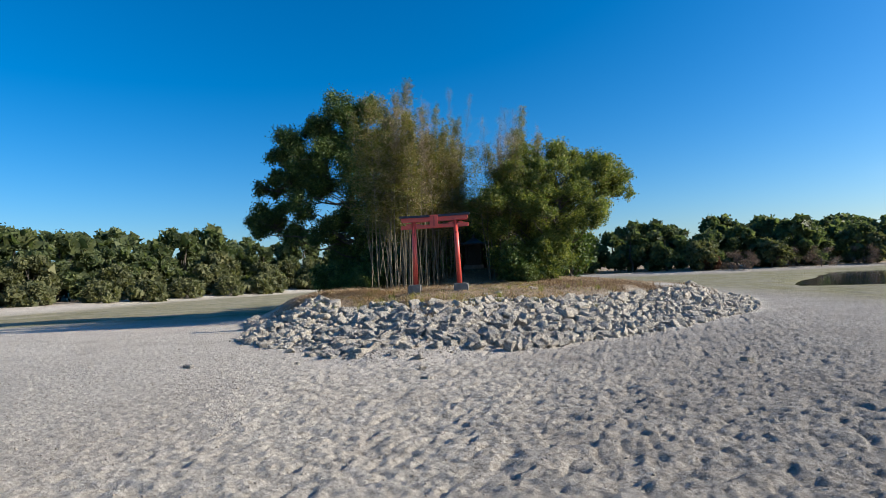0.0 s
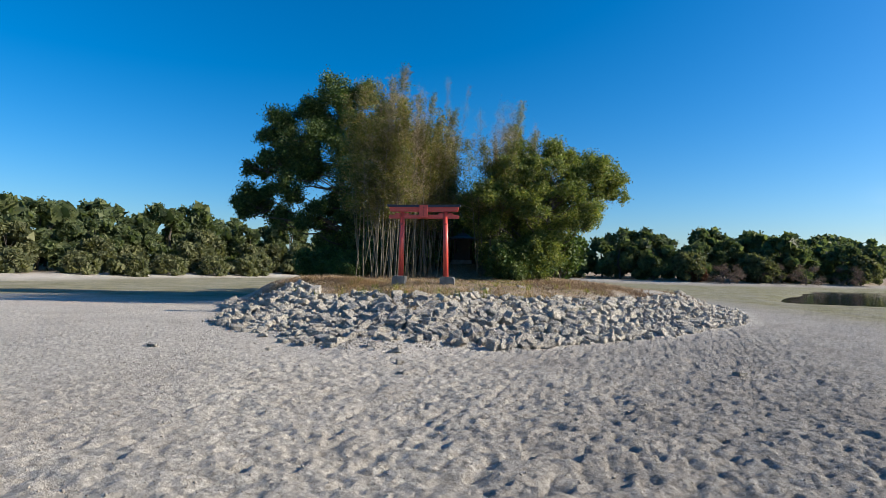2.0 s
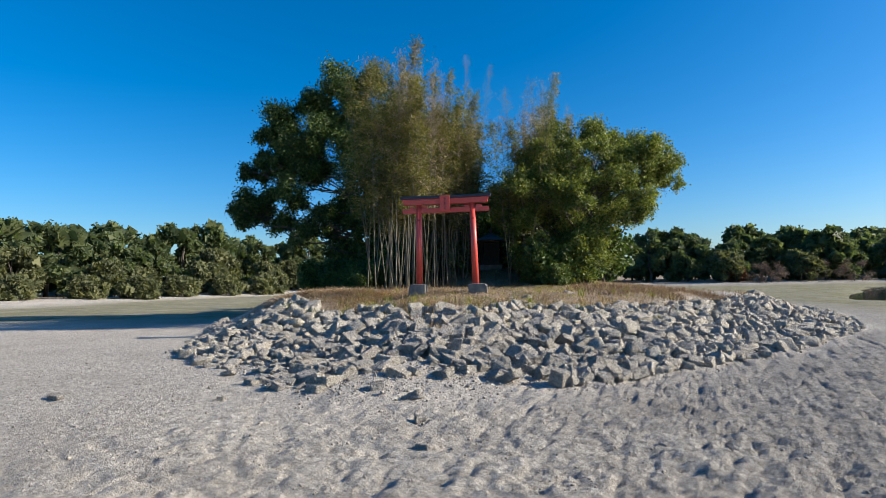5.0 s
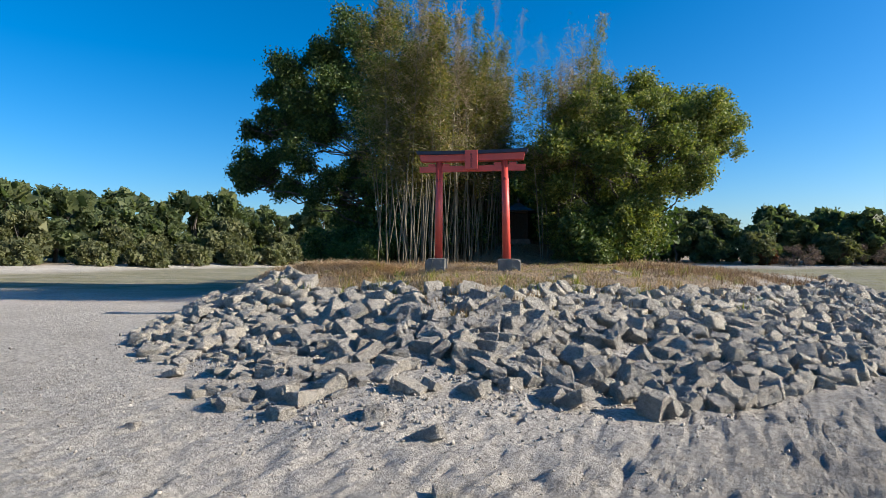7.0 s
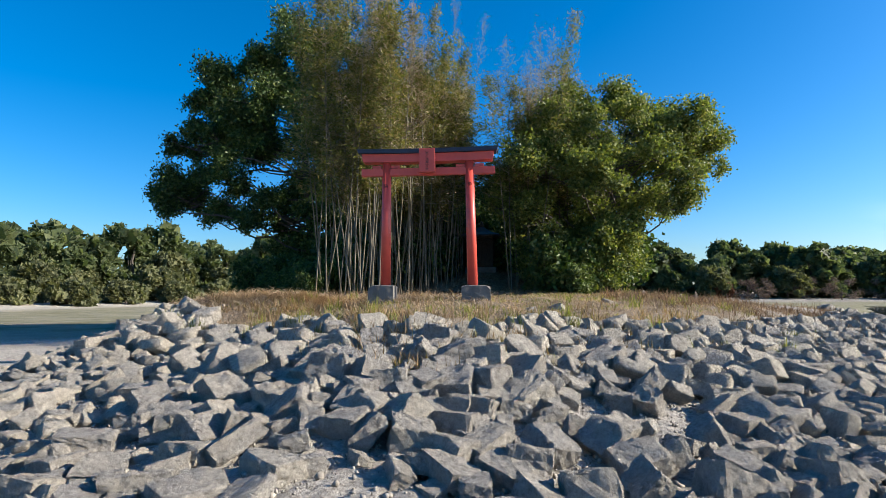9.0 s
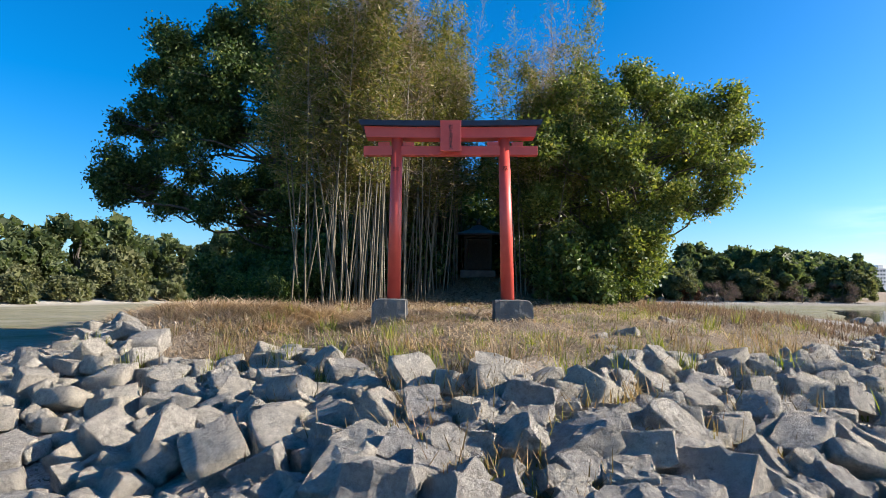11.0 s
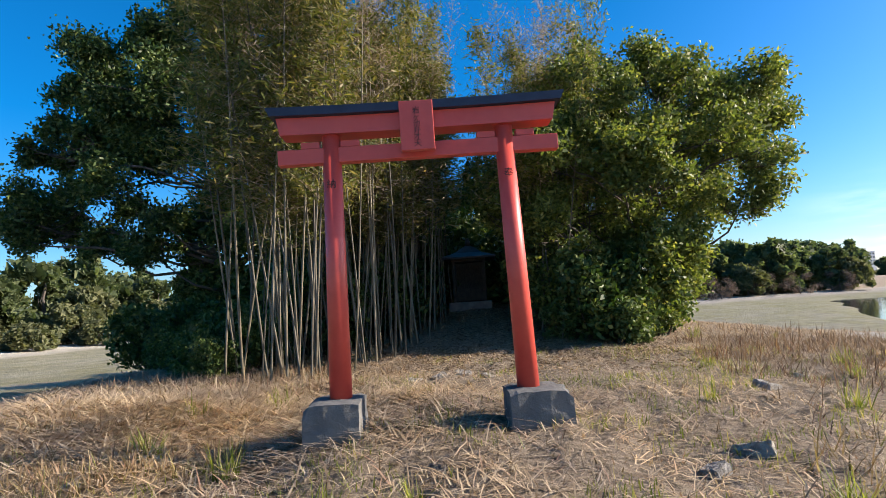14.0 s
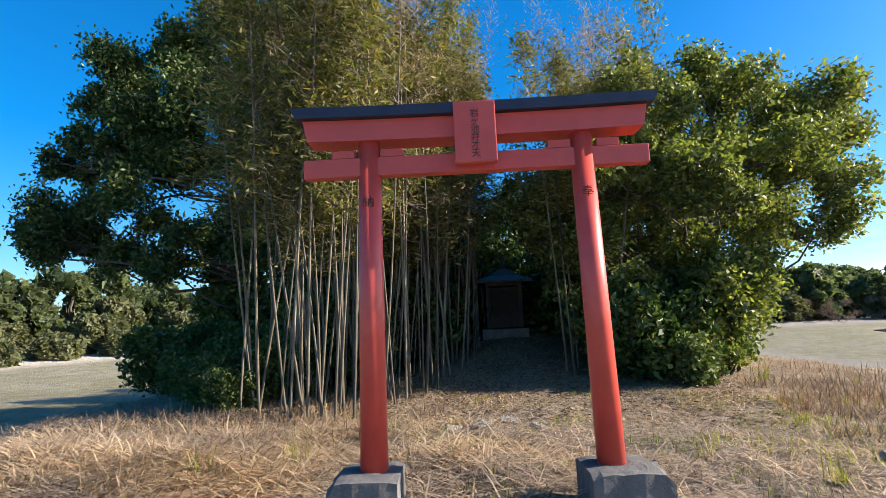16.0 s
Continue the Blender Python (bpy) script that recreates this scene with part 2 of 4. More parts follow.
M_STRAW = foliage("dry_straw", [(0.0, (0.16, 0.11, 0.077)), (0.35, (0.37, 0.282, 0.20)), (0.8, (0.62, 0.505, 0.385)), (1.0, (0.36, 0.225, 0.17))], (1.2, 1.1, 0.8), 0.25, 0.7)
M_WEED = foliage("dead_weeds", [(0.0, (0.10, 0.07, 0.05)), (0.5, (0.22, 0.155, 0.105)), (0.85, (0.35, 0.27, 0.175)), (1.0, (0.26, 0.14, 0.10))], (1.2, 1.0, 0.8), 0.25, 0.7)
M_RANK = foliage("half_dry_grass", [(0.0, (0.10, 0.078, 0.045)), (0.35, (0.28, 0.195, 0.13)), (0.7, (0.46, 0.345, 0.235)), (0.85, (0.30, 0.17, 0.13)), (1.0, (0.24, 0.25, 0.08))], (1.3, 1.3, 0.7), 0.3, 0.6)
M_LITTER = foliage("fallen_leaves", [(0.0, (0.085, 0.052, 0.03)), (0.5, (0.19, 0.125, 0.075)), (0.85, (0.30, 0.215, 0.135)), (1.0, (0.42, 0.34, 0.23))], (1.1, 1.0, 0.8), 0.1, 0.8)
M_GRASS = foliage("green_grass", [(0.0, (0.11, 0.14, 0.03)), (0.5, (0.22, 0.24, 0.06)), (0.8, (0.36, 0.33, 0.12)), (1.0, (0.42, 0.33, 0.18))], (1.4, 1.5, 0.6), 0.4, 0.5)


def water_material():
    m, nt, p = nodes_of("lake_water")
    p.inputs["Base Color"].default_value = (0.03, 0.04, 0.04, 1)
    p.inputs["Roughness"].default_value = 0.04
    p.inputs["IOR"].default_value = 1.33
    co = nt.nodes.new("ShaderNodeNewGeometry").outputs["Position"]
    n = node(nt, "ShaderNodeTexNoise", Scale=1.1, Detail=4.0)
    nt.links.new(co, n.inputs["Vector"])
    b = node(nt, "ShaderNodeBump", Strength=0.22, Distance=0.05)
    nt.links.new(n.outputs["Fac"], b.inputs["Height"])
    nt.links.new(b.outputs[0], p.inputs["Normal"])
    return m


M_WATER = water_material()

# ---- shape helpers ----
rng = np.random.default_rng(7)


def mesh_of(name, verts, faces, material, smooth=False):
    """A mesh from an (n, 3) array and an (m, k) array of corners."""
    me = bpy.data.meshes.new(name)
    v, f = np.asarray(verts, np.float32), np.asarray(faces, np.int32)
    me.vertices.add(len(v))
    me.vertices.foreach_set("co", v.ravel())
    me.loops.add(f.size)
    me.loops.foreach_set("vertex_index", f.ravel())
    me.polygons.add(len(f))
    me.polygons.foreach_set("loop_start", np.arange(0, f.size, f.shape[1], dtype=np.int32))
    me.update(calc_edges=True)
    me.validate()
    if smooth:
        me.polygons.foreach_set("use_smooth", np.ones(len(f), bool))
    me.materials.append(material)
    return me


def part(name, bm, material, parent, label=""):
    me = bpy.data.meshes.new(name)
    bm.to_mesh(me)
    bm.free()
    me.materials.append(material)
    return part_of(name, me, parent, label)


def part_of(name, me, parent, label=""):
    ob = new(name, me)
    ob.parent = parent
    if label:
        tagged(ob, label)
    return ob


def thing(name, m, label, category, group="", kind=""):
    ob = new(name)
    ob.matrix_basis = m
    return tagged(ob, label, category, group, kind)


def hash2(ix, iy, seed):
    h = (ix.astype(np.int64) * 374761393 + iy.astype(np.int64) * 668265263 + seed * 1442695041) & 0xFFFFFFFF
    h = ((h ^ (h >> 13)) * 1274126177) & 0xFFFFFFFF
    return ((h ^ (h >> 16)) & 0xFFFFFF) / 0xFFFFFF


def vnoise(x, y, seed=0):
    """Smooth value noise in 0..1 on arrays."""
    ix, iy = np.floor(x), np.floor(y)
    fx, fy = x - ix, y - iy
    fx, fy = fx * fx * (3 - 2 * fx), fy * fy * (3 - 2 * fy)
    a, b = hash2(ix, iy, seed), hash2(ix + 1, iy, seed)
    c, d = hash2(ix, iy + 1, seed), hash2(ix + 1, iy + 1, seed)
    return (a * (1 - fx) + b * fx) * (1 - fy) + (c * (1 - fx) + d * fx) * fy


def box(bm, x0, x1, y0, y1, z0, z1, bevel=0.0):
    made = bmesh.ops.create_cube(bm, size=1.0)["verts"]
    bmesh.ops.transform(bm, matrix=Matrix.Translation(((x0 + x1) / 2, (y0 + y1) / 2, (z0 + z1) / 2)) @ Matrix.Diagonal((x1 - x0, y1 - y0, z1 - z0, 1)), verts=made)
    if bevel:
        edges = list({e for v in made for e in v.link_edges})
        bmesh.ops.bevel(bm, geom=edges, offset=bevel, segments=2, affect="EDGES", profile=0.6)


def tubes(paths, sides=6):
    """Tapered tubes along polylines: each path is (points, radii). Returns vertices and quads."""
    vs, fs, base = [], [], 0
    ang = np.arange(sides) * 2 * math.pi / sides
    for pts, radii in paths:
        pts = np.asarray(pts, float)
        tan = np.gradient(pts, axis=0)
        tan /= np.linalg.norm(tan, axis=1, keepdims=True) + 1e-9
        up = np.where(np.abs(tan[:, 2:3]) > 0.9, np.array([[1.0, 0, 0]]), np.array([[0, 0, 1.0]]))
        a = np.cross(tan, up)
        a /= np.linalg.norm(a, axis=1, keepdims=True) + 1e-9
        b = np.cross(tan, a)
        r = np.asarray(radii, float)[:, None, None]
        ring = pts[:, None] + r * (np.cos(ang)[None, :, None] * a[:, None] + np.sin(ang)[None, :, None] * b[:, None])
        n = len(pts)
        vs.append(ring.reshape(-1, 3))
        i, j = np.meshgrid(np.arange(n - 1), np.arange(sides), indexing="ij")
        k = (j + 1) % sides
        fs.append(base + np.stack([i * sides + j, i * sides + k, (i + 1) * sides + k, (i + 1) * sides + j], -1).reshape(-1, 4))
        base += n * sides
    return np.concatenate(vs), np.concatenate(fs)


def leaf_quads(centres, length, width, droop=0.0, upright=0.0, r=rng):
    """Diamond leaves round the given centres. Returns vertices and quads."""
    n = len(centres)
    axis = r.normal(size=(n, 3))
    axis[:, 2] = axis[:, 2] * (1 - droop) - droop * 1.2 + upright * 2.0
    axis /= np.linalg.norm(axis, axis=1, keepdims=True) + 1e-9
    other = r.normal(size=(n, 3)) + np.array([0, 0, 0.001])
    side = np.cross(axis, other)
    side /= np.linalg.norm(side, axis=1, keepdims=True) + 1e-9
    ln = (length * r.uniform(0.65, 1.25, n))[:, None]
    wd = (width * r.uniform(0.65, 1.25, n))[:, None]
    fold = np.cross(axis, side) * wd * 0.25
    v = np.stack([centres - axis * ln * 0.5, centres + side * wd * 0.5 + fold, centres + axis * ln * 0.5, centres - side * wd * 0.5 + fold], 1).reshape(-1, 3)
    return v, np.arange(n * 4).reshape(-1, 4)


def clump_points(centre, radius, count, r=rng, flat=0.75, subs=14):
    """Leaf places in a clump made of smaller tufts, so that its outline is uneven and has gaps."""
    d = r.normal(size=(subs, 3))
    d /= np.linalg.norm(d, axis=1, keepdims=True)
    d *= r.uniform(0.45, 1.0, (subs, 1)) * radius * np.array([1, 1, flat])
    tuft = r.integers(0, subs, count)
    off = r.normal(size=(count, 3)) * radius * 0.21
    return np.asarray(centre) + d[tuft] + off


def bent(a, b, r, steps=7, sag=0.12):
    a, b = np.asarray(a, float), np.asarray(b, float)
    s = np.linspace(0, 1, steps)[:, None]
    length = np.linalg.norm(b - a)
    bow = np.sin(s * math.pi) * (r.normal(size=3) * length * sag)
    wig = r.normal(size=(steps, 3)) * length * 0.018 * np.sin(s * math.pi)
    return a + (b - a) * s + bow + wig

# ---- the ground: lake bed, island, banks ----
ISLAND = np.array([(-8.7, 15.6), (-7.4, 13.4), (-5.9, 12.4), (-2.8, 10.4), (-1.6, 9.9), (-0.6, 10.6), (1.2, 12.4), (2.9, 14.5), (5.2, 18.0), (6.9, 21.6),
                   (7.6, 27.0), (6.4, 36.0), (3.0, 44.0), (-2.0, 46.0), (-10.0, 40.0), (-13.6, 30.0), (-12.6, 19.8)])


def inland(x, y):
    """Metres inside the island's foot (negative outside)."""
    x, y = np.asarray(x, float), np.asarray(y, float)
    best, inside = np.full(x.shape, 1e9), np.zeros(x.shape, bool)
    for (ax, ay), (bx, by) in zip(ISLAND, np.roll(ISLAND, -1, axis=0)):
        dx, dy = bx - ax, by - ay
        s = np.clip(((x - ax) * dx + (y - ay) * dy) / (dx * dx + dy * dy), 0, 1)
        best = np.minimum(best, np.hypot(x - ax - s * dx, y - ay - s * dy))
        crosses = ((ay > y) != (by > y)) & (x < dx * (y - ay) / (dy + 1e-12) + ax)
        inside ^= crosses
    return np.where(inside, best, -best)


def bank(x, y):
    """0 on the lake bed, growing outside the lake's shore."""
    wob = 5 * (vnoise(x / 17, y / 17, 5) - 0.5)
    left = (-50 + 0.10 * np.abs(y - 45) - x) + wob
    back = (y - (96 + 0.55 * np.clip(x - 15, 0, 400)) + wob) / 1.1
    right = x - 330.0
    behind = -60 - y
    return np.maximum.reduce([left, back, right, behind])


def smooth(a, b, x):
    s = np.clip((x - a) / (b - a), 0, 1)
    return s * s * (3 - 2 * s)


def height(x, y, fine=True):
    x, y = np.asarray(x, float), np.asarray(y, float)
    d = inland(x, y)
    z = np.interp(d * (1 + (0.7 * smooth(3, 6, x) + 1.3 * smooth(-4.5, -7.5, x)) * (d > 0)), [-4, 0, 1.8, 3.2, 4.4, 6.3, 40], [0, 0.05, 0.27, 0.60, 0.94, 1.10, 1.16])
    z += 0.9 * np.exp(-(((x + 4.2) / 3.0) ** 2 + ((y - 27.6) / 3.4) ** 2) * 0.9)
    z += 0.06 * (vnoise(x / 1.3, y / 1.3, 1) - 0.5) * smooth(2, 5, d)
    wave = 2.5 * (vnoise(x / 9, y / 9, 14) - 0.5)
    basin = smooth(0, 5, x - 9.6 - 0.33 * (y - 38) + wave) * smooth(0, 6, 88 + 0.32 * (x - 34) - y + wave) * smooth(0, 8, y - 40 + 0.2 * (x - 10)) * smooth(300, 280, x)
    z = z - 0.6 * basin * (d < -3) - 0.10 * smooth(-14, -32, x) * (d < -3)
    b = bank(x, y)
    z += 0.5 * smooth(-6, 3, b) + 2.2 * smooth(3, 60, b)
    z += np.where(d < 0, 0.05 * (vnoise(x / 2.3, y / 2.3, 2) - 0.5), 0)
    if fine:
        near = smooth(24, 8, np.hypot(x, y - 9)) * smooth(3.5, 1.5, d)
        lump = vnoise(x / 0.34, y / 0.26, 3)
        foot = vnoise(x / 0.17 + 7, y / 0.13, 4)
        broad = smooth(-5.5, 2.5, x)
        crease = 1 - np.abs(2 * vnoise(x / 0.21 + 3, y / 0.17, 9) - 1)
        crumb = vnoise(x / 0.085, y / 0.075, 10)
        z += near * ((0.012 + 0.015 * broad) * (smooth(0.12, 0.60, lump) - 0.5) + (0.012 + 0.016 * broad) * (foot - 0.5)
                     - (0.012 + 0.018 * broad) * smooth(0.55, 1.0, crease) + (0.020 + 0.016 * broad) * (crumb - 0.5))
        z += near * (0.005 + 0.009 * broad) * pits(x, y, 0.25, 40) + near * (0.008 + 0.012 * broad) * pits(x + 9, y, 0.13, 50)
        z += (0.045 * (vnoise(x / 0.16, y / 0.16, 8) - 0.5) + 0.09 * (vnoise(x / 0.5, y / 0.5, 18) - 0.5)) * smooth(2, 4, d) * smooth(30, 18, y)
    return z


def pits(x, y, cell, seed):
    """Scattered hollows with a raised lip, one in each cell: -1 at the bottom, a little over 0 at the lip."""
    u, v = x / cell, y / cell
    iu, iv = np.floor(u), np.floor(v)
    out = np.zeros(np.shape(x))
    for a in (-1, 0, 1):
        for b in (-1, 0, 1):
            ju, jv = iu + a, iv + b
            cx, cy = ju + 0.15 + 0.7 * hash2(ju, jv, seed), jv + 0.15 + 0.7 * hash2(ju, jv, seed + 1)
            turn = 3.14 * hash2(ju, jv, seed + 2)
            size = 0.26 + 0.26 * hash2(ju, jv, seed + 3)
            du, dv = u - cx, v - cy
            e, w = du * np.cos(turn) + dv * np.sin(turn), (dv * np.cos(turn) - du * np.sin(turn)) * 1.6
            d = np.sqrt(e * e + w * w) / size
            deep = 0.4 + 0.6 * hash2(ju, jv, seed + 4)
            out += deep * (0.30 * np.exp(-((d - 1.15) / 0.28) ** 2) - smooth(1.05, 0.45, d))
    return out


def spaced(lo, hi, step, far_lo, far_hi, grow=1.075):
    mid = list(np.arange(lo, hi, step))
    up, down, s = [mid[-1]], [mid[0]], step
    while up[-1] < far_hi:
        s *= grow
        up.append(up[-1] + s)
    s = step
    while down[-1] > far_lo:
        s *= grow
        down.append(down[-1] - s)
    return np.array(down[::-1][:-1] + mid + up[1:])


def build_ground():
    xs, ys = spaced(-3.6, 6.2, 0.034, -2500, 2500, 1.055), spaced(2.7, 8.6, 0.034, -2500, 2500, 1.04)
    X, Y = np.meshgrid(xs, ys)
    Z = height(X, Y)
    ny, nx = X.shape
    v = np.stack([X, Y, Z], -1).reshape(-1, 3)
    i, j = np.meshgrid(np.arange(ny - 1), np.arange(nx - 1), indexing="ij")
    f = np.stack([i * nx + j, i * nx + j + 1, (i + 1) * nx + j + 1, (i + 1) * nx + j], -1).reshape(-1, 4)
    me = mesh_of("ground", v, f, M_GROUND, True)
    d, b = inland(X, Y), bank(X, Y)
    n = vnoise(X / 1.1, Y / 1.1, 11)
    soil = np.maximum(smooth(3.0, 4.4, d + 0.8 * smooth(-4.0, -5.5, X) + 2.0 * (X < -5.0) * smooth(15.6, 17.6, Y) + 1.1 * smooth(3.5, 6, X) + (n - 0.5) * 1.2), smooth(0, 5, b))
    wet = smooth(-24, -30, X - 0.12 * (Y - 20)) + smooth(2.0, 9.0, X - 6 + 0.25 * (Y - 26)) * smooth(17, 27, Y) + smooth(17, 24, Y) * smooth(-11, -15, X)
    algae = np.clip(wet, 0, 1) * smooth(-1.5, -8, b) * (d < 0) * (0.55 + 0.45 * n)
    gravel = smooth(-0.9, 0.3, d + (n - 0.5)) * (1 - soil)
    # sand grows darker towards +x and +y, with a noisy edge
    right_dark = smooth(-1.5, 5.5, X + 0.35 * (Y - 8) + 2 * (n - 0.5)) * (1 - soil) * 0.8
    zone = np.stack([soil, algae, gravel, right_dark], -1).astype(np.float32)
    layer = me.color_attributes.new("zone", "FLOAT_COLOR", "POINT")
    layer.data.foreach_set("color", zone.ravel())
    return tagged(new("ground", me), "pale dry lake bed of cracked trampled sand with island", "ground", kind="structure")


build_ground()
water_bm = bmesh.new()
bmesh.ops.create_grid(water_bm, x_segments=2, y_segments=2, size=1.0)
bmesh.ops.transform(water_bm, matrix=Matrix.Translation((150, 95, -0.17)) @ Matrix.Diagonal((150, 80, 1, 1)), verts=water_bm.verts)
water_me = bpy.data.meshes.new("water")
water_bm.to_mesh(water_me)
water_bm.free()
water_me.materials.append(M_WATER)
tagged(new("water", water_me), "still shallow lake water mirroring sky and trees", "water", kind="structure")


def ground_z(x, y, fine=False):
    return float(height(np.array([x]), np.array([y]), fine)[0])

# ---- torii ----


def post_mesh(height_m, r0, r1):
    bm = bmesh.new()
    bmesh.ops.create_cone(bm, segments=28, radius1=r0, radius2=r1, depth=height_m, cap_ends=True)
    bmesh.ops.translate(bm, verts=bm.verts, vec=(0, 0, height_m / 2))
    for f in bm.faces:
        f.smooth = len(f.verts) == 4
    return bm


def beam(bm, half, y0, y1, z0, z1, rise, flare=0.0, steps=18):
    """A beam along x whose ends curve up by rise; flare slants the end faces outwards at the top."""
    rings = []
    for k in range(steps + 1):
        s = -1 + 2 * k / steps
        up = rise * abs(s) ** 2.4
        ring = []
        for y, z in ((y0, z0), (y1, z0), (y1, z1), (y0, z1)):
            x = s * (half + flare * (1 if z == z1 else 0))
            ring.append(bm.verts.new((x, y, z + up)))
        rings.append(ring)
    for a, b in zip(rings, rings[1:]):
        for i in range(4):
            bm.faces.new((a[i], b[i], b[(i + 1) % 4], a[(i + 1) % 4]))
    bm.faces.new(rings[0])
    bm.faces.new(rings[-1][::-1])
    bmesh.ops.recalc_face_normals(bm, faces=bm.faces)


def lettering(words, size, m, parent, label):
    """Raised letters, one above the other, as a mesh."""
    cu = bpy.data.curves.new("lettering", "FONT")
    cu.body, cu.size, cu.extrude, cu.align_x, cu.space_line = "\n".join(words), size, 0.002, "CENTER", 0.86
    tmp = new("lettering", cu)
    me = bpy.data.meshes.new_from_object(tmp.evaluated_get(bpy.context.evaluated_depsgraph_get()))
    bpy.data.objects.remove(tmp)
    me.materials.clear()
    me.materials.append(M_INK)
    ob = part_of("lettering", me, parent, label)
    ob.matrix_basis = m
    return ob


TORII, TORII_YAW = (-3.075, 17.94, 1.117), 14.0


def build_torii():
    t = thing("torii", pose(*TORII, 0, -0.6, TORII_YAW), "vermilion painted torii gate with dark cap on stone blocks", "torii gate")
    for side in (-1, 1):
        post = part("post", post_mesh(2.14, 0.088, 0.074), M_RED, t)
        post.matrix_basis = pose(side * 0.735, 0, 0.20, 0, -side * 0.8, 0)
        lettering(["納" if side < 0 else "奉"], 0.078, pose(0, -0.0785, 1.70, 90, 0, 0), post, "black painted character on the post")
    bm = bmesh.new()
    beam(bm, 1.10, -0.10, 0.10, 2.33, 2.472, 0.012, 0.03)
    part("lintel", bm, M_RED, t)
    bm = bmesh.new()
    beam(bm, 1.17, -0.15, 0.15, 2.475, 2.545, 0.014, 0.03)
    part("cap", bm, M_CAP, t, "blue-black painted cap board")
    bm = bmesh.new()
    box(bm, -1.14, 1.14, -0.045, 0.045, 2.11, 2.235, 0.006)
    part("tie_beam", bm, M_RED, t)
    for x in (-0.715, 0.715):
        for s in (-1, 1):
            bm = bmesh.new()
            box(bm, x + s * 0.085, x + s * 0.235, -0.04, 0.04, 2.237, 2.29, 0.004)
            part("wedge", bm, M_RED, t)
    bm = bmesh.new()
    box(bm, -0.135, 0.135, -0.165, -0.105, 2.135, 2.54, 0.006)
    plaque = part("plaque", bm, M_RED, t, "red name plaque with black characters")
    lettering(list("岩ヶ池弁才天"), 0.062, pose(0, -0.166, 2.435, 90, 0, 0), plaque, "column of black characters")
    bm = bmesh.new()
    box(bm, -0.05, 0.05, -0.105, 0.04, 2.235, 2.33, 0.004)
    part("strut", bm, M_RED, t)


def build_block(x, w, seed):
    """A rough foundation block, one top corner broken off."""
    r = random.Random(seed)
    bm = bmesh.new()
    box(bm, -w / 2, w / 2, -0.24, 0.24, -0.12, 0.235)
    bmesh.ops.subdivide_edges(bm, edges=bm.edges, cuts=7, use_grid_fill=True)
    for v in bm.verts:
        n = noise.noise(v.co * 9 + Vector((seed, 0, 0)))
        v.co += v.co.normalized() * n * 0.012
        if v.co.z > 0.1:
            edge = max(0, abs(v.co.x) / (w / 2) - 0.72) / 0.28
            bite = edge * (0.09 if (v.co.x > 0) == (x > 0) else 0.015) + max(0, abs(v.co.y) / 0.24 - 0.8) * 0.08
            v.co.z -= bite * (0.7 + 0.8 * noise.noise(v.co * 14))
    me = bpy.data.meshes.new("foundation_block")
    bm.to_mesh(me)
    bm.free()
    me.materials.append(M_BLOCK)
    ob = new("foundation_block", me)
    ob.matrix_basis = pose(TORII[0] + x, TORII[1] - 0.02 + x * 0.249, TORII[2], 0, 0, TORII_YAW)
    tagged(ob, "grey weathered concrete block with chipped corners under the gate post", "foundation block", "gate blocks")


build_torii()
build_block(-0.75, 0.42, 3)
build_block(0.77, 0.47, 8)

# ---- trees ----


def limb_tree(name, m, label, category, trunk, clumps, leaf_material, leaf, per_clump, seed, trunk_r=0.17, group="", droop=0.15):
    """A tree with a given trunk line; a limb runs out to every clump of leaves."""
    r = np.random.default_rng(seed)
    t = thing(name, m, label, category, group)
    trunk = np.asarray(trunk, float)
    s = np.linspace(0, 1, len(trunk))
    fine = np.linspace(0, 1, 24)
    line = np.stack([np.interp(fine, s, trunk[:, k]) for k in range(3)], 1)
    line[1:-1] += r.normal(size=(22, 3)) * 0.025
    rad = trunk_r * (1 - 0.78 * fine)
    rad[0] *= 1.5
    rad[1] *= 1.2
    part_of("trunk", mesh_of("trunk", *tubes([(line, rad)], 10), M_BARK, True), t)
    limbs, pts = [], []
    for c in clumps:
        centre, radius = np.asarray(c[:3], float), c[3]
        k = int(np.argmin(np.linalg.norm((line - centre) * np.array([1, 1, 1.0]), axis=1) + np.where(line[:, 2] > centre[2] - 0.2, 1.5, 0)))
        k = max(3, k - 2)
        part_of("limb", mesh_of("limb", *tubes([(bent(line[k], centre, r, 8), np.linspace(rad[k] * 0.30, 0.010, 8))], 6), M_BARK, True), t)
        for _ in range(5):
            d = r.normal(size=3)
            d = d / np.linalg.norm(d) * radius * 0.8
            limbs.append((bent(centre - (centre - line[k]) * 0.2, centre + d, r, 5), np.linspace(0.016, 0.005, 5)))
        pts.append(clump_points(centre, radius, int(per_clump * radius ** 1.7), r))
    tagged(part_of("twig_spray", mesh_of("twig_spray", *tubes(limbs, 4), M_BARK, True), t), kind="stuff")
    v, f = leaf_quads(np.concatenate(pts), leaf[0], leaf[1], droop, 0.0, r)
    tagged(part_of("crown", mesh_of("crown", v, f, leaf_material), t), kind="stuff")
    return t


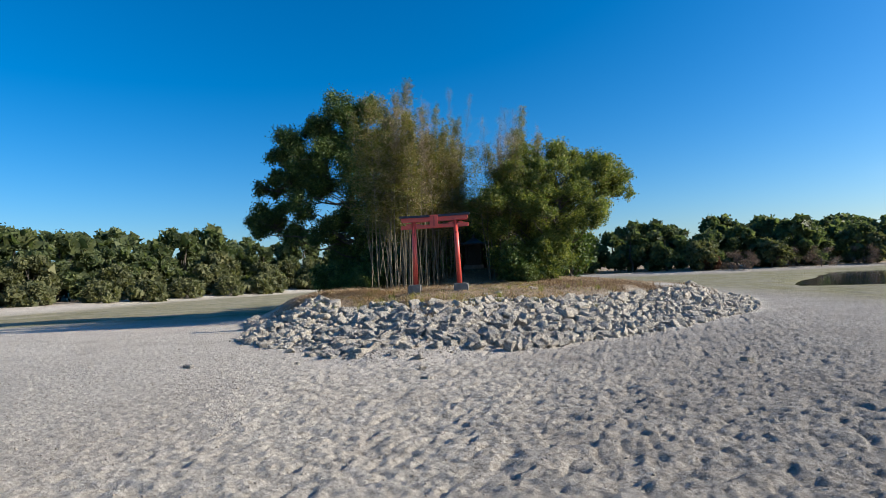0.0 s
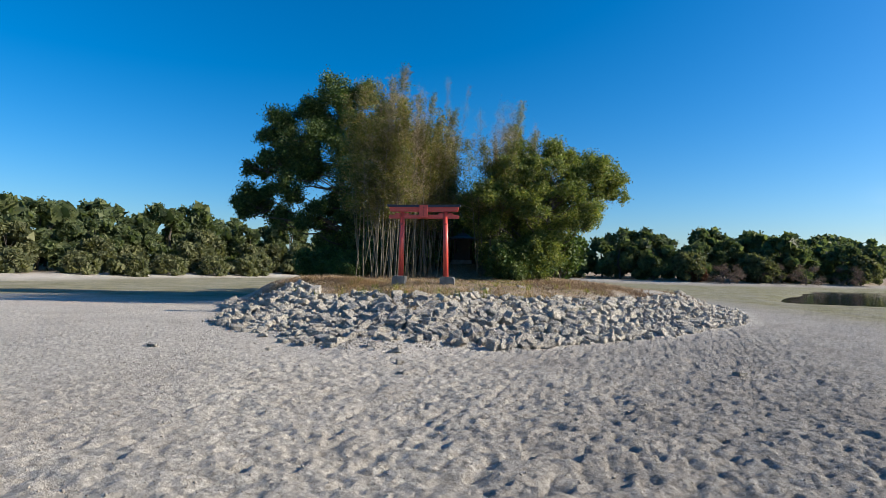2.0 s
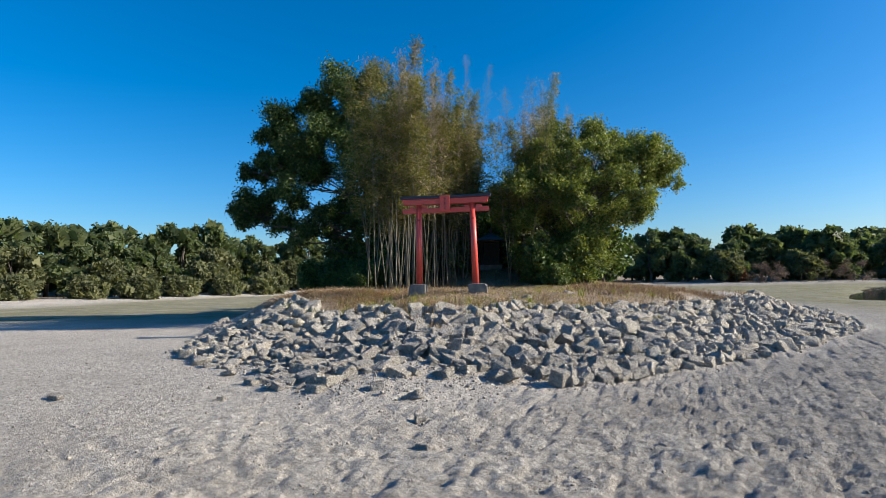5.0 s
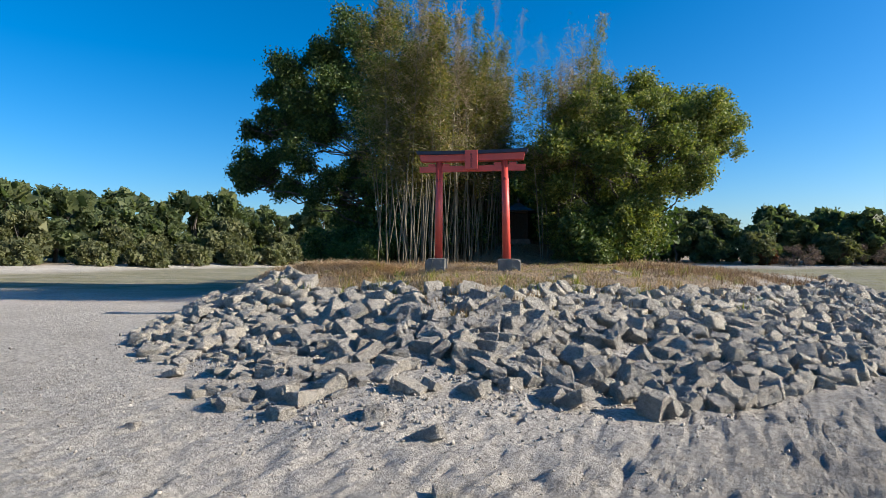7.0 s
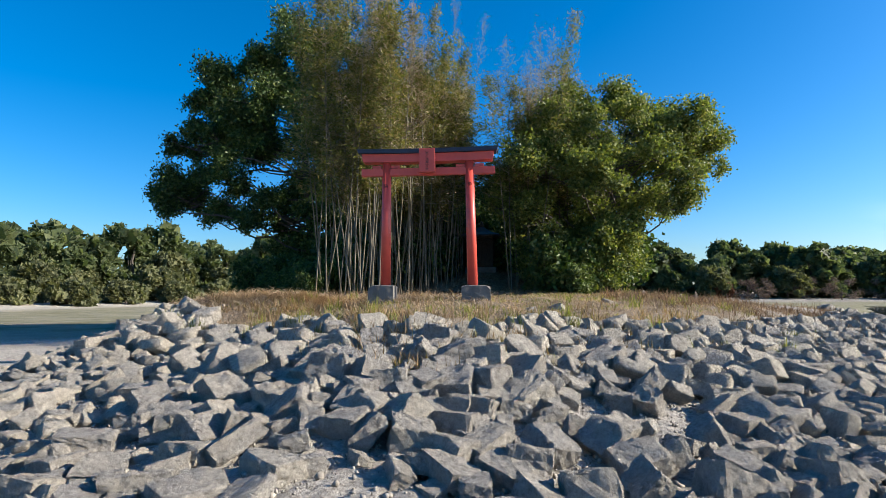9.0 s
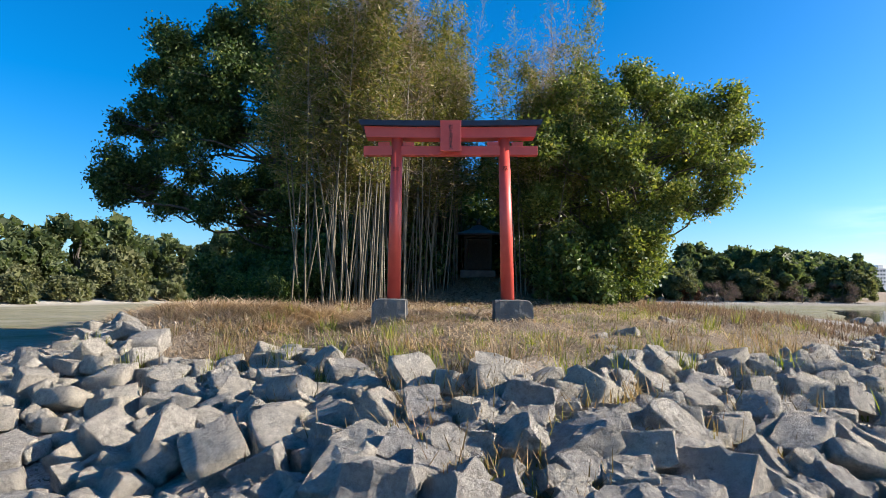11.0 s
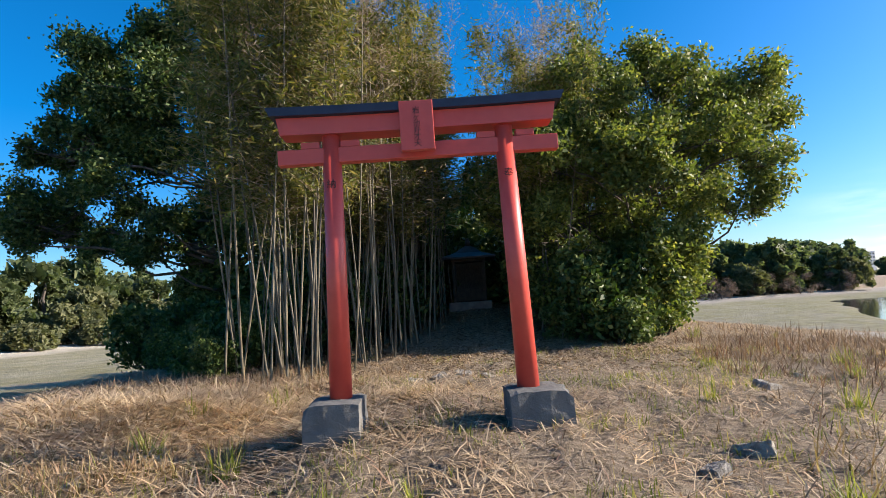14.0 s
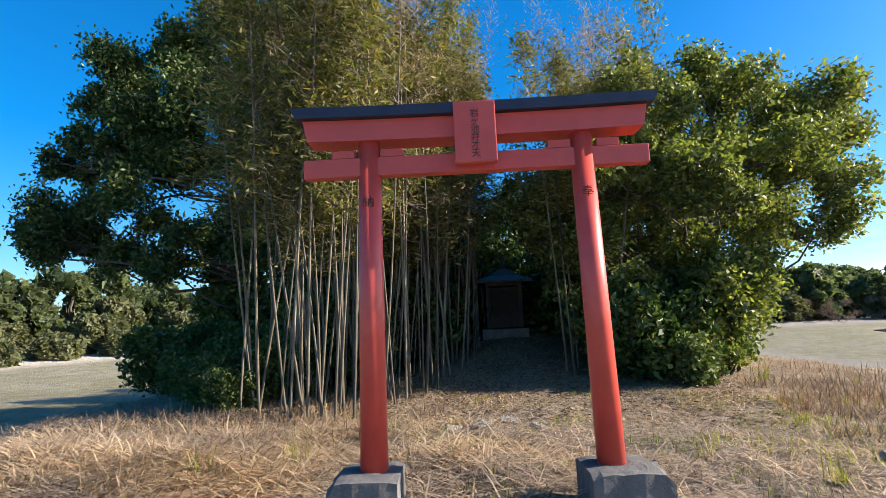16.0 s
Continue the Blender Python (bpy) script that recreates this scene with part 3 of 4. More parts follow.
OAK = [(0.85, 0.2, 8.9, .8), (-0.65, -.3, 8.7, .9), (-1.7, .3, 8.0, .9), (-0.2, .5, 7.4, 1.0), (-3.0, -.2, 7.2, .9), (-3.8, .3, 6.7, .6), (-2.1, -.5, 6.5, 1.1),
       (0.2, -.4, 6.3, 1.1), (-3.4, .6, 5.4, .8), (-4.4, 0, 5.1, .5), (-1.7, .4, 5.2, 1.1), (0, -.6, 4.8, 1.0), (-2.6, -.6, 4.2, .8), (-4.9, .2, 3.5, .6),
       (-4.0, -.2, 3.8, .8), (-3.4, .4, 3.1, .7), (-1.1, .8, 3.3, .8), (-1.7, -.5, 2.5, .6), (0.5, .9, 2.9, .9), (-0.9, .3, 1.9, .7), (1.3, .5, 4.7, 1.0),
       (1.1, 1.0, 2.5, 1.0), (1.0, .6, 6.9, .9), (-4.5, -.1, 3.2, .6), (-2.9, .1, 5.9, .7), (1.3, 0.8, 7.9, .6), (0.5, 0, 1.6, .9), (-0.3, .4, 3.9, .8), (1.6, .3, 3.4, .9), (1.9, 0, 1.8, .9), (-1.2, 0.2, 7.2, .8)]
OAK += [(a + (0.5 if k % 2 else -0.15), -b + 0.2, c - 0.25 + 0.1 * (k % 3), 0.66 * d) for k, (a, b, c, d) in enumerate(OAK)]
limb_tree("evergreen_tree", pose(-10.75, 26.8, 1.05, 0, 0, 18) @ Matrix.Scale(1.11, 4), "tall dark evergreen tree with layered spreading limbs on the island", "tree",
          [(0, 0, -0.2), (0.1, 0, 1.5), (-0.15, 0.05, 3.0), (-0.25, 0, 4.5), (-0.5, 0.1, 6.2), (-0.3, 0.1, 8.2)], [(a * 1.04, b * 1.5, c, 1.0 * d) for a, b, c, d in OAK], M_LEAF_OAK, (0.125, 0.062), 4700, 21, 0.22)
r_right = np.random.default_rng(5)
RIGHT = []
while len(RIGHT) < 92:
    d = r_right.normal(size=3)
    d /= np.linalg.norm(d)
    d *= r_right.uniform(0.72, 1.0)
    p3 = np.array([1.1, 0.0, 3.35]) + d * np.array([4.0, 2.6, 2.85])
    if (p3[0] > 1.2 and p3[2] < 1.3 + 0.62 * (p3[0] - 0.4)) or p3[2] < 0.6 or p3[2] > 6.7 - 0.36 * max(p3[0] - 0.5, 0):
        continue
    RIGHT.append((*p3, r_right.uniform(0.40, 0.68)))
RIGHT += [(-0.6, 0.3, 1.6, 0.8), (0.3, -0.5, 2.3, 0.8), (-1.2, 0.2, 2.6, 0.8), (0.9, 0.6, 3.4, 0.8), (-0.4, 0.5, 3.6, 0.9), (1.6, 0.2, 4.3, 0.8), (0.3, 0.3, 4.7, 0.8), (-1.6, -0.6, 1.2, 0.7), (-0.6, -1.2, 1.0, 0.7), (0.5, -1.2, 1.3, 0.7),
          (2.2, 0.0, 3.0, 0.7), (2.9, 0.0, 3.6, 0.7), (1.6, -0.8, 2.5, 0.7), (2.0, -0.6, 5.0, 0.7), (1.2, 0.2, 5.8, 0.6), (2.9, -0.5, 4.6, 0.7)]
limb_tree("broadleaf_tree", pose(-1.1, 25.6, 1.1, 0, 0, 20.5), "broad rounded green tree with sunlit leaves beside the gate", "tree",
          [(0, 0, -0.2), (0.25, -0.1, 1.0), (0.8, 0, 2.2), (1.2, 0.1, 3.4), (1.2, 0.2, 4.8)], RIGHT, M_LEAF_RIGHT, (0.105, 0.055), 3700, 22, 0.17)

limb_tree("background_tree", pose(-4.5, 31.4, 1.25), "dark evergreen tree in shade behind the small shrine", "tree", [(0, 0, -0.2), (0.1, 0, 1.5), (0, 0.1, 4.0)],
          [(0.1, 0, 4.6, .8), (-.7, .2, 3.8, .9), (.7, 0, 3.6, .9), (0, -.5, 2.9, .9), (-1.1, 0, 2.4, .9), (1.1, .2, 2.3, .9), (0, .3, 1.7, 1.0), (-.8, -.2, 1.2, .8), (.9, -.2, 1.1, .8)],
          M_LEAF_OAK, (0.16, 0.08), 2000, 23, 0.14)

back_tree = bpy.data.objects["background_tree"]
for x, y, turn, sc in [(-9.3, 30.5, 70, 0.92), (-11.0, 32.6, 160, 0.95), (-6.6, 33.5, 250, 1.0), (-1.6, 34.0, 20, 1.0), (-8.6, 36.0, 110, 1.05)]:
    ob = copy_thing(back_tree, pose(x, y, ground_z(x, y) - 0.1, 0, 0, turn))
    ob.scale = (sc * 1.2, sc * 1.2, sc)

# ---- bamboo ----


def bamboo(seed, tall, leafy):
    r = np.random.default_rng(seed)
    t = thing("bamboo", pose(0, 0, 0), "tall bamboo stem with pale culm and drooping yellow-green leaves" if leafy else "tall thin bamboo stem with bare pinkish twigs at the top", "bamboo", "bamboo grove")
    lean = r.normal(size=2) * 0.05
    s = np.linspace(0, 1, 26)
    line = np.stack([lean[0] * tall * s ** 1.7 + 0.035 * np.sin(5 * s + seed), lean[1] * tall * s ** 1.7, tall * s - 0.05], 1)
    rad = 0.020 * (1 - 0.86 * s) * (1 + 0.10 * (np.arange(26) % 3 == 0))
    part_of("culm", mesh_of("culm", *tubes([(line, rad)], 7), M_CULM, True), t)
    twigs, pts = [], []
    for k in range(50 if leafy else 34):
        f = r.uniform(0.27 if leafy else 0.35, 1.0) ** (0.72 if leafy else 0.8)
        base = np.array([np.interp(f, s, line[:, i]) for i in range(3)])
        a = r.uniform(0, 2 * math.pi)
        reach = (0.10 + 0.85 * min(1.0, (1.03 - f) * 2.0)) * r.uniform(0.5, 0.95)
        tip = base + np.array([math.cos(a) * reach, math.sin(a) * reach, r.uniform(0.15, 0.55)])
        twigs.append((bent(base, tip, r, 4, 0.08), np.linspace(0.006, 0.002, 4)))
        n = 27 if leafy else 12
        u = r.uniform(0.25, 1.05, (n, 1))
        pts.append(base + (tip - base) * u + r.normal(size=(n, 3)) * 0.10)
    tagged(part_of("twig_spray", mesh_of("twig_spray", *tubes(twigs, 3), M_TWIG), t), kind="stuff")
    v, fq = leaf_quads(np.concatenate(pts), 0.155 if leafy else 0.12, 0.033 if leafy else 0.015, 0.45, 0.0, r)
    tagged(part_of("foliage", mesh_of("foliage", v, fq, M_LEAF_BAMBOO if leafy else M_TWIG), t), kind="stuff")
    return t


def plant_bamboo():
    r = np.random.default_rng(31)
    kinds = [bamboo(40 + k, 7.2 + 0.35 * k, k not in (2, 5, 7)) for k in range(8)]
    used = [False] * 8
    spots = []
    while len(spots) < 235:
        if r.random() < 0.79:
            x, y = r.uniform(-7.3, -4.6), r.uniform(20.2, 26.5)
            if y < 20.5 + 0.6 * max(0, -6.2 - x) or x > -4.75 - 0.09 * max(0, 23 - y) ** 1.6 + 0.05 * max(0, y - 23):
                continue
        else:
            x, y = r.uniform(-2.9, 0.4), r.uniform(23.4, 29.5)
            if y < 23.4 + 2.6 * max(0, x + 2.3):
                continue
        if all((x - a) ** 2 + (y - b) ** 2 > 0.20 ** 2 for a, b in spots):
            spots.append((x, y))
    for x, y in spots:
        k = int(r.integers(0, 8))
        if x > -3.0:
            k = (2, 5, 2, 5, 1, 4, 0, 3)[k]
        m = pose(x, y, ground_z(x, y), r.normal() * 3.6, r.normal() * 3.6, r.uniform(0, 360))
        sc = r.uniform(0.64, 0.90)
        if used[k]:
            ob = copy_thing(kinds[k], m)
        else:
            used[k], ob = True, kinds[k]
            ob.matrix_basis = m
        wide = r.uniform(0.65, 1.25)
        ob.scale = (wide, wide, sc)


plant_bamboo()

# ---- shrubs and undergrowth ----


def shrub(name, seed, size, count, material, leaf, label, category="shrub", group="", stems=9):
    r = np.random.default_rng(seed)
    t = thing(name, pose(0, 0, 0), label, category, group)
    twigs, pts = [], []
    for k in range(stems):
        a, q = r.uniform(0, 2 * math.pi), math.sqrt(r.uniform(0, 1)) * 0.85
        tip = np.array([math.cos(a) * q * size[0], math.sin(a) * q * size[1], size[2] * r.uniform(0.35, 1.0) * math.sqrt(max(0.1, 1 - q * q * 0.7))])
        twigs.append((bent(np.array([tip[0] * 0.25, tip[1] * 0.25, -0.08]), tip, r, 6), np.linspace(0.02, 0.005, 6) * size[2]))
        pts.append(clump_points(tip, min(size) * 0.42, count // stems, r, 0.8, 10))
        pts.append(clump_points(tip * np.array([0.9, 0.9, 0.45]), min(size) * 0.42, count // stems // 2, r, 0.8, 8))
    p = np.concatenate(pts)
    p[:, 2] = np.maximum(p[:, 2], 0.03)
    tagged(part_of("stem", mesh_of("stem", *tubes(twigs, 4), M_BARK, True), t), kind="stuff")
    v, f = leaf_quads(p, leaf[0], leaf[1], 0.1, 0.0, r)
    tagged(part_of("leaf_mass", mesh_of("leaf_mass", v, f, material), t), kind="stuff")
    return t


def scatter(base, places):
    first = True
    for x, y, turn, sc in places:
        m = pose(x, y, ground_z(x, y) - 0.02, 0, 0, turn)
        if first:
            ob, first = base, False
            ob.matrix_basis = m
        else:
            ob = copy_thing(base, m)
        ob.scale = (sc, sc, sc)


dark = shrub("undergrowth_shrub", 61, (1.2, 1.1, 1.9), 2600, M_LEAF_OAK, (0.17, 0.095), "dark evergreen undergrowth shrub in shade under the trees", group="undergrowth", stems=14)
scatter(dark, [(-9.0, 26.6, 200, 1.1), (-7.4, 25.6, 20, .9), (-6.6, 27.6, 33, 1.4), (-5.9, 30.4, 75, 1.5), (-1.7, 30.2, 110, 1.7),
               (-0.2, 29.4, 10, 1.3), (-7.6, 30.5, 15, 1.7), (-3.0, 32.2, 45, 1.7), (-0.7, 26.0, 70, 1.0), (-0.4, 25.0, 25, .75),
               (-1.3, 25.0, 200, 0.8), (-5.9, 25.0, 250, .9), (-6.1, 27.2, 320, 1.1), (-9.6, 29.5, 10, 1.5), (-8.6, 25.4, 300, 1.1), (-7.4, 26.2, 15, 1.3), (-6.2, 29.4, 190, 1.6), (-10.8, 28.6, 220, 1.3), (-8.7, 23.8, 130, .5), (-9.9, 24.9, 280, .7), (-7.7, 23.0, 35, .5), (-11.2, 25.6, 95, .9),
               (-8.0, 21.8, 40, .45), (-8.9, 22.5, 140, .4), (-7.5, 21.3, 240, .34), (-9.9, 23.4, 10, .5), (-8.4, 23.4, 75, .65), (-6.9, 23.4, 310, .9), (-10.9, 24.2, 170, .8), (-7.2, 22.2, 220, .5), (-5.6, 28.2, 130, 1.5), (-2.4, 27.4, 40, 1.3), (-1.6, 24.0, 215, .8)])
pale = shrub("leafy_shrub", 62, (0.75, 0.6, 0.8), 2600, M_LEAF_SHRUB, (0.10, 0.05), "low shrub with pale glossy leaves at the edge of the straw", group="low shrubs", stems=11)
scatter(pale, [(-1.35, 23.6, 90, 1.0), (-0.8, 24.0, 200, .8), (-1.95, 23.8, 140, .85)])
yellow = shrub("yellow_green_shrub", 63, (0.7, 0.6, 1.5), 2600, M_LEAF_RIGHT, (0.10, 0.05), "upright yellow-green shrub in sun beside the tree", group="low shrubs", stems=11)
scatter(yellow, [(-0.45, 24.6, 0, .95), (-0.95, 24.5, 20, .95), (-1.6, 24.5, 77, .85)])

# ---- far woods ----


def far_tree(seed, tall, wide, material, label, name="lakeside_tree", count=2100, leaf=(0.36, 0.25), open_crown=False):
    """A far crown: rounded leafy lumps over a dome, each with a dense inside and loose leaves round it."""
    r = np.random.default_rng(seed)
    t = thing(name, pose(0, 0, 0), label, "tree", "lakeside wood")
    trunk = bent((0, 0, -0.3), (r.normal() * 0.3, r.normal() * 0.3, tall * 0.75), r, 8, 0.03)
    limbs = [(trunk, np.linspace(0.22, 0.06, 8) * tall / 8)]
    vs, fs, base = [], [], 0
    lumps = 12 if open_crown else 30
    for k in range(lumps):
        a, f = r.uniform(0, 2 * math.pi), 0.10 + 0.78 * (k + r.uniform(0, 1)) / lumps
        q = wide * math.sqrt(max(0.03, 1 - (max(f - 0.42, 0) / 0.5) ** 2)) * r.uniform(0.55, 1.0)
        c = np.array([math.cos(a) * q, math.sin(a) * q, f * tall])
        rad = wide * r.uniform(0.28, 0.44)
        if k % 4 == 0:
            limbs.append((bent(trunk[3], c, r, 5), np.linspace(0.06, 0.02, 5)))
        d = r.normal(size=(count // lumps, 3))
        d /= np.linalg.norm(d, axis=1, keepdims=True)
        places = c + d * np.array([1, 1, 0.8]) * rad * r.uniform(0.3 if open_crown else 0.72, 1.12, (len(d), 1))
        places = places[places[:, 2] > 0.1]
        v, fq = leaf_quads(places, leaf[0], leaf[1], 0.0, 0.0, r)
        vs.append(v)
        fs.append(fq + base)
        base += len(v)
        if not open_crown:
            n = 22
            d = r.normal(size=(n, 3))
            d /= np.linalg.norm(d, axis=1, keepdims=True)
            v, fq = leaf_quads(c + d * np.array([1, 1, 0.8]) * rad * 0.55, rad * 1.15, rad * 0.95, 0.0, 0.0, r)
            vs.append(v)
            fs.append(fq + base)
            base += len(v)
    part_of("trunk", mesh_of("trunk", *tubes(limbs, 5), M_BARK), t)
    tagged(part_of("crown", mesh_of("crown", np.concatenate(vs), np.concatenate(fs), material), t), kind="stuff")
    return t


def along(points, step, r, jitter):
    p = np.asarray(points, float)
    seg = np.hypot(*np.diff(p, axis=0).T)
    cum = np.concatenate([[0], np.cumsum(seg)])
    out = []
    for d in np.arange(0, cum[-1], step):
        d += r.normal() * step * 0.2
        out.append((np.interp(d, cum, p[:, 0]) + r.normal() * jitter, np.interp(d, cum, p[:, 1]) + r.normal() * jitter))
    return out


def plant_far():
    r = np.random.default_rng(77)
    tall = [far_tree(80 + k, 8.5 + 0.9 * k, 3.3 + 0.35 * k, M_LEAF_FAR, "dark green broadleaf tree in the wood on the lake shore") for k in range(4)]
    rear = [far_tree(60 + k, 8.8 + 0.9 * k, 3.5 + 0.35 * k, M_LEAF_FAR, "dark green broadleaf tree behind the first row of the wood", count=800, leaf=(0.58, 0.42)) for k in range(3)]
    olive = [far_tree(90 + k, 5.0 + k, 2.5 + 0.3 * k, M_LEAF_OLIVE, "olive grey bushy tree at the edge of the lake shore wood") for k in range(2)]
    bare = [far_tree(95, 3.2, 1.9, M_LEAF_BARE, "leafless brown thicket at the edge of the lake", "lakeside_thicket", 1500, (0.34, 0.05), True)]
    red = [far_tree(97, 3.4, 1.6, M_LEAF_RED, "small tree with red autumn leaves on the lake shore", "lakeside_tree", 1500, (0.26, 0.16))]
    low = [far_tree(98, 2.6, 2.0, M_LEAF_OLIVE, "rounded low willow bush on the lake shore", "lakeside_bush", 1500, (0.32, 0.16))]
    used = set()

    def put(kinds, spots, lo=0.85, hi=1.15):
        for x, y in spots:
            base = kinds[int(r.integers(0, len(kinds)))]
            m = pose(x, y, ground_z(x, y) - 0.1, 0, 0, r.uniform(0, 360))
            sc = r.uniform(lo, hi)
            if base.name in used:
                ob = copy_thing(base, m)
            else:
                used.add(base.name)
                ob = base
                ob.matrix_basis = m
            ob.scale = (sc, sc, sc * r.uniform(0.9, 1.1))
    left = [(-78, -8), (-66, 16), (-59, 36), (-58, 60), (-56, 82), (-40, 104)]
    near, rest = left[:4], left[3:]
    put(tall, along(near, 5.6, r, 1.2), 0.58, 0.88)
    put(tall, along(rest, 6.5, r, 1.2), 0.72, 1.0)
    put(rear, along([(x - 8, y + 2) for x, y in near], 6.5, r, 1.5), 0.74, 1.02)
    put(rear, along([(x - 8, y + 2) for x, y in rest], 7.5, r, 1.5), 0.8, 1.05)
    put(olive, along([(x + 5, y - 1) for x, y in left], 6.0, r, 1.2), 0.7, 0.95)
    put(low, along([(x + 8.5, y - 1) for x, y in left], 5.5, r, 1.0))
    back = [(-40, 108), (-14, 108), (14, 107), (30, 112), (40, 118)]
    put(tall, along(back, 5.0, r, 1.2), 0.7, 0.98)
    put(rear, along([(x + 2, y + 9) for x, y in back], 6.0, r, 1.5), 0.8, 1.05)
    put(olive, along([(x, y - 5) for x, y in back[2:]], 9.0, r, 1.2), 0.8, 1.0)
    put(bare, along([(x, y - 7) for x, y in back[2:]], 7.0, r, 1.4))
    put(red, along([(x, y - 4) for x, y in back[2:]], 24.0, r, 2.5), 0.7, 0.9)
    put(rear, along([(43, 122), (46, 140), (58, 175), (74, 225), (96, 280)], 7.0, r, 2.0), 0.85, 1.15)
    small = [far_tree(70 + k, 8.5 + 1.5 * k, 4.0, M_LEAF_FAR, "hazy rounded tree in the wood beyond the water", count=420, leaf=(0.95, 0.7)) for k in range(2)]
    far = [(90, 330), (150, 340), (220, 350), (320, 380), (420, 430)]
    put(small, along(far, 7.5, r, 3.0), 0.9, 1.3)
    put(small, along([(x + 10, y + 30) for x, y in far], 10.0, r, 5.0), 1.4, 1.9)


plant_far()


def building(x, y, w, d, h, rows, cols, turn):
    t = thing("apartment_building", pose(x, y, 14, 0, 0, turn), "pale distant apartment block above the far wood", "building", "distant blocks")
    bm = bmesh.new()
    box(bm, -w / 2, w / 2, -d / 2, d / 2, -14, h)
    part("wall", bm, M_WALL, t)
    bm = bmesh.new()
    box(bm, -w / 2 - 0.4, w / 2 + 0.4, -d / 2 - 0.4, d / 2 + 0.4, h + 0.01, h + 0.8)
    box(bm, -w / 6, w / 6, -d / 4, d / 4, h + 0.81, h + 4)
    part("roof", bm, M_WALL, t)
    bm = bmesh.new()
    box(bm, -0.9, 0.9, -0.05, 0.05, -0.8, 0.8)
    pane = part("window", bm, M_PANE, t)
    for i in range(rows):
        for j in range(cols):
            ob = pane if (i, j) == (0, 0) else part_of("window", pane.data, t)
            ob.matrix_basis = Matrix.Translation(((j + 0.5) * w / cols - w / 2, -d / 2 - 0.03, (i + 0.5) * h / rows))


building(262, 640, 20, 14, 11, 3, 6, 20)
building(284, 640, 16, 14, 14, 4, 5, 20)
building(243, 650, 10, 12, 8, 2, 3, 20)

# ---- small wooden shrine at the end of the path ----


def build_shrine(x, y, turn):
    z = ground_z(x, y)
    t = thing("wooden_shrine", pose(x, y, z, 0, 0, turn) @ Matrix.Scale(0.8, 4), "small dark wooden shrine with a hipped roof on a stone plinth", "shrine")
    bm = bmesh.new()
    box(bm, -0.62, 0.62, -0.55, 0.55, -0.25, 0.16, 0.02)
    part("plinth", bm, M_STEP, t, "grey stone plinth")
    for sx in (-1, 1):
        for sy in (-1, 1):
            bm = bmesh.new()
            box(bm, sx * 0.44 - 0.045, sx * 0.44 + 0.045, sy * 0.38 - 0.045, sy * 0.38 + 0.045, 0.16, 1.32, 0.006)
            part("corner_post", bm, M_WOOD, t)
    for sx in (-1, 1):
        bm = bmesh.new()
        box(bm, sx * 0.43 - 0.015, sx * 0.43 + 0.015, -0.335, 0.335, 0.16, 1.30)
        part("side_wall", bm, M_WOOD, t)
        bm = bmesh.new()
        for k in range(6):
            px = sx * 0.2 - 0.17 + k * 0.068
            box(bm, px - 0.014, px + 0.014, -0.36, -0.335, 0.55, 1.22)
        box(bm, sx * 0.2 - 0.19, sx * 0.2 + 0.19, -0.362, -0.33, 0.20, 0.55)
        box(bm, sx * 0.2 - 0.19, sx * 0.2 + 0.19, -0.362, -0.33, 1.22, 1.28)
        part("lattice_door", bm, M_WOOD, t)
    bm = bmesh.new()
    box(bm, -0.395, 0.395, 0.35, 0.38, 0.16, 1.30)
    part("back_wall", bm, M_WOOD, t)
    bm = bmesh.new()
    box(bm, -0.5, 0.5, -0.44, 0.44, 1.322, 1.40, 0.006)
    part("eaves_beam", bm, M_WOOD, t)
    bm = bmesh.new()
    eave = [bm.verts.new((sx * 0.78, sy * 0.72, 1.40)) for sx, sy in ((-1, -1), (1, -1), (1, 1), (-1, 1))]
    rim = [bm.verts.new((sx * 0.80, sy * 0.74, 1.45)) for sx, sy in ((-1, -1), (1, -1), (1, 1), (-1, 1))]
    mid = [bm.verts.new((sx * 0.40, sy * 0.36, 1.60)) for sx, sy in ((-1, -1), (1, -1), (1, 1), (-1, 1))]
    top = [bm.verts.new((sx * 0.09, sy * 0.08, 1.82)) for sx, sy in ((-1, -1), (1, -1), (1, 1), (-1, 1))]
    for a, b in ((eave, rim), (rim, mid), (mid, top)):
        for i in range(4):
            bm.faces.new((a[i], a[(i + 1) % 4], b[(i + 1) % 4], b[i]))
    bm.faces.new(top)
    bm.faces.new(eave[::-1])
    part("roof", bm, M_ROOF, t)
    bm = bmesh.new()
    bmesh.ops.create_uvsphere(bm, u_segments=12, v_segments=8, radius=0.085)
    for v in bm.verts:
        v.co.z = v.co.z * 1.3 + (0.05 if v.co.z > 0.07 else 0)
    part("finial", bm, M_ROOF, t).matrix_basis = pose(0, 0, 1.90)


build_shrine(-4.3, 26.6, 8)

# ---- stones ----


def crumb_mesh(seed):
    """A small faceted crumb of dried mud or stone."""
    r = np.random.default_rng(seed)
    bm = bmesh.new()
    for p in r.normal(size=(9, 3)):
        p = p / np.linalg.norm(p) * 0.5 * np.array([1, 0.8, 0.6])
        bm.verts.new(Vector(p))
    bmesh.ops.convex_hull(bm, input=bm.verts)
    bmesh.ops.triangulate(bm, faces=bm.faces)
    me = bpy.data.meshes.new("crumb")
    bm.to_mesh(me)
    bm.free()
    return me


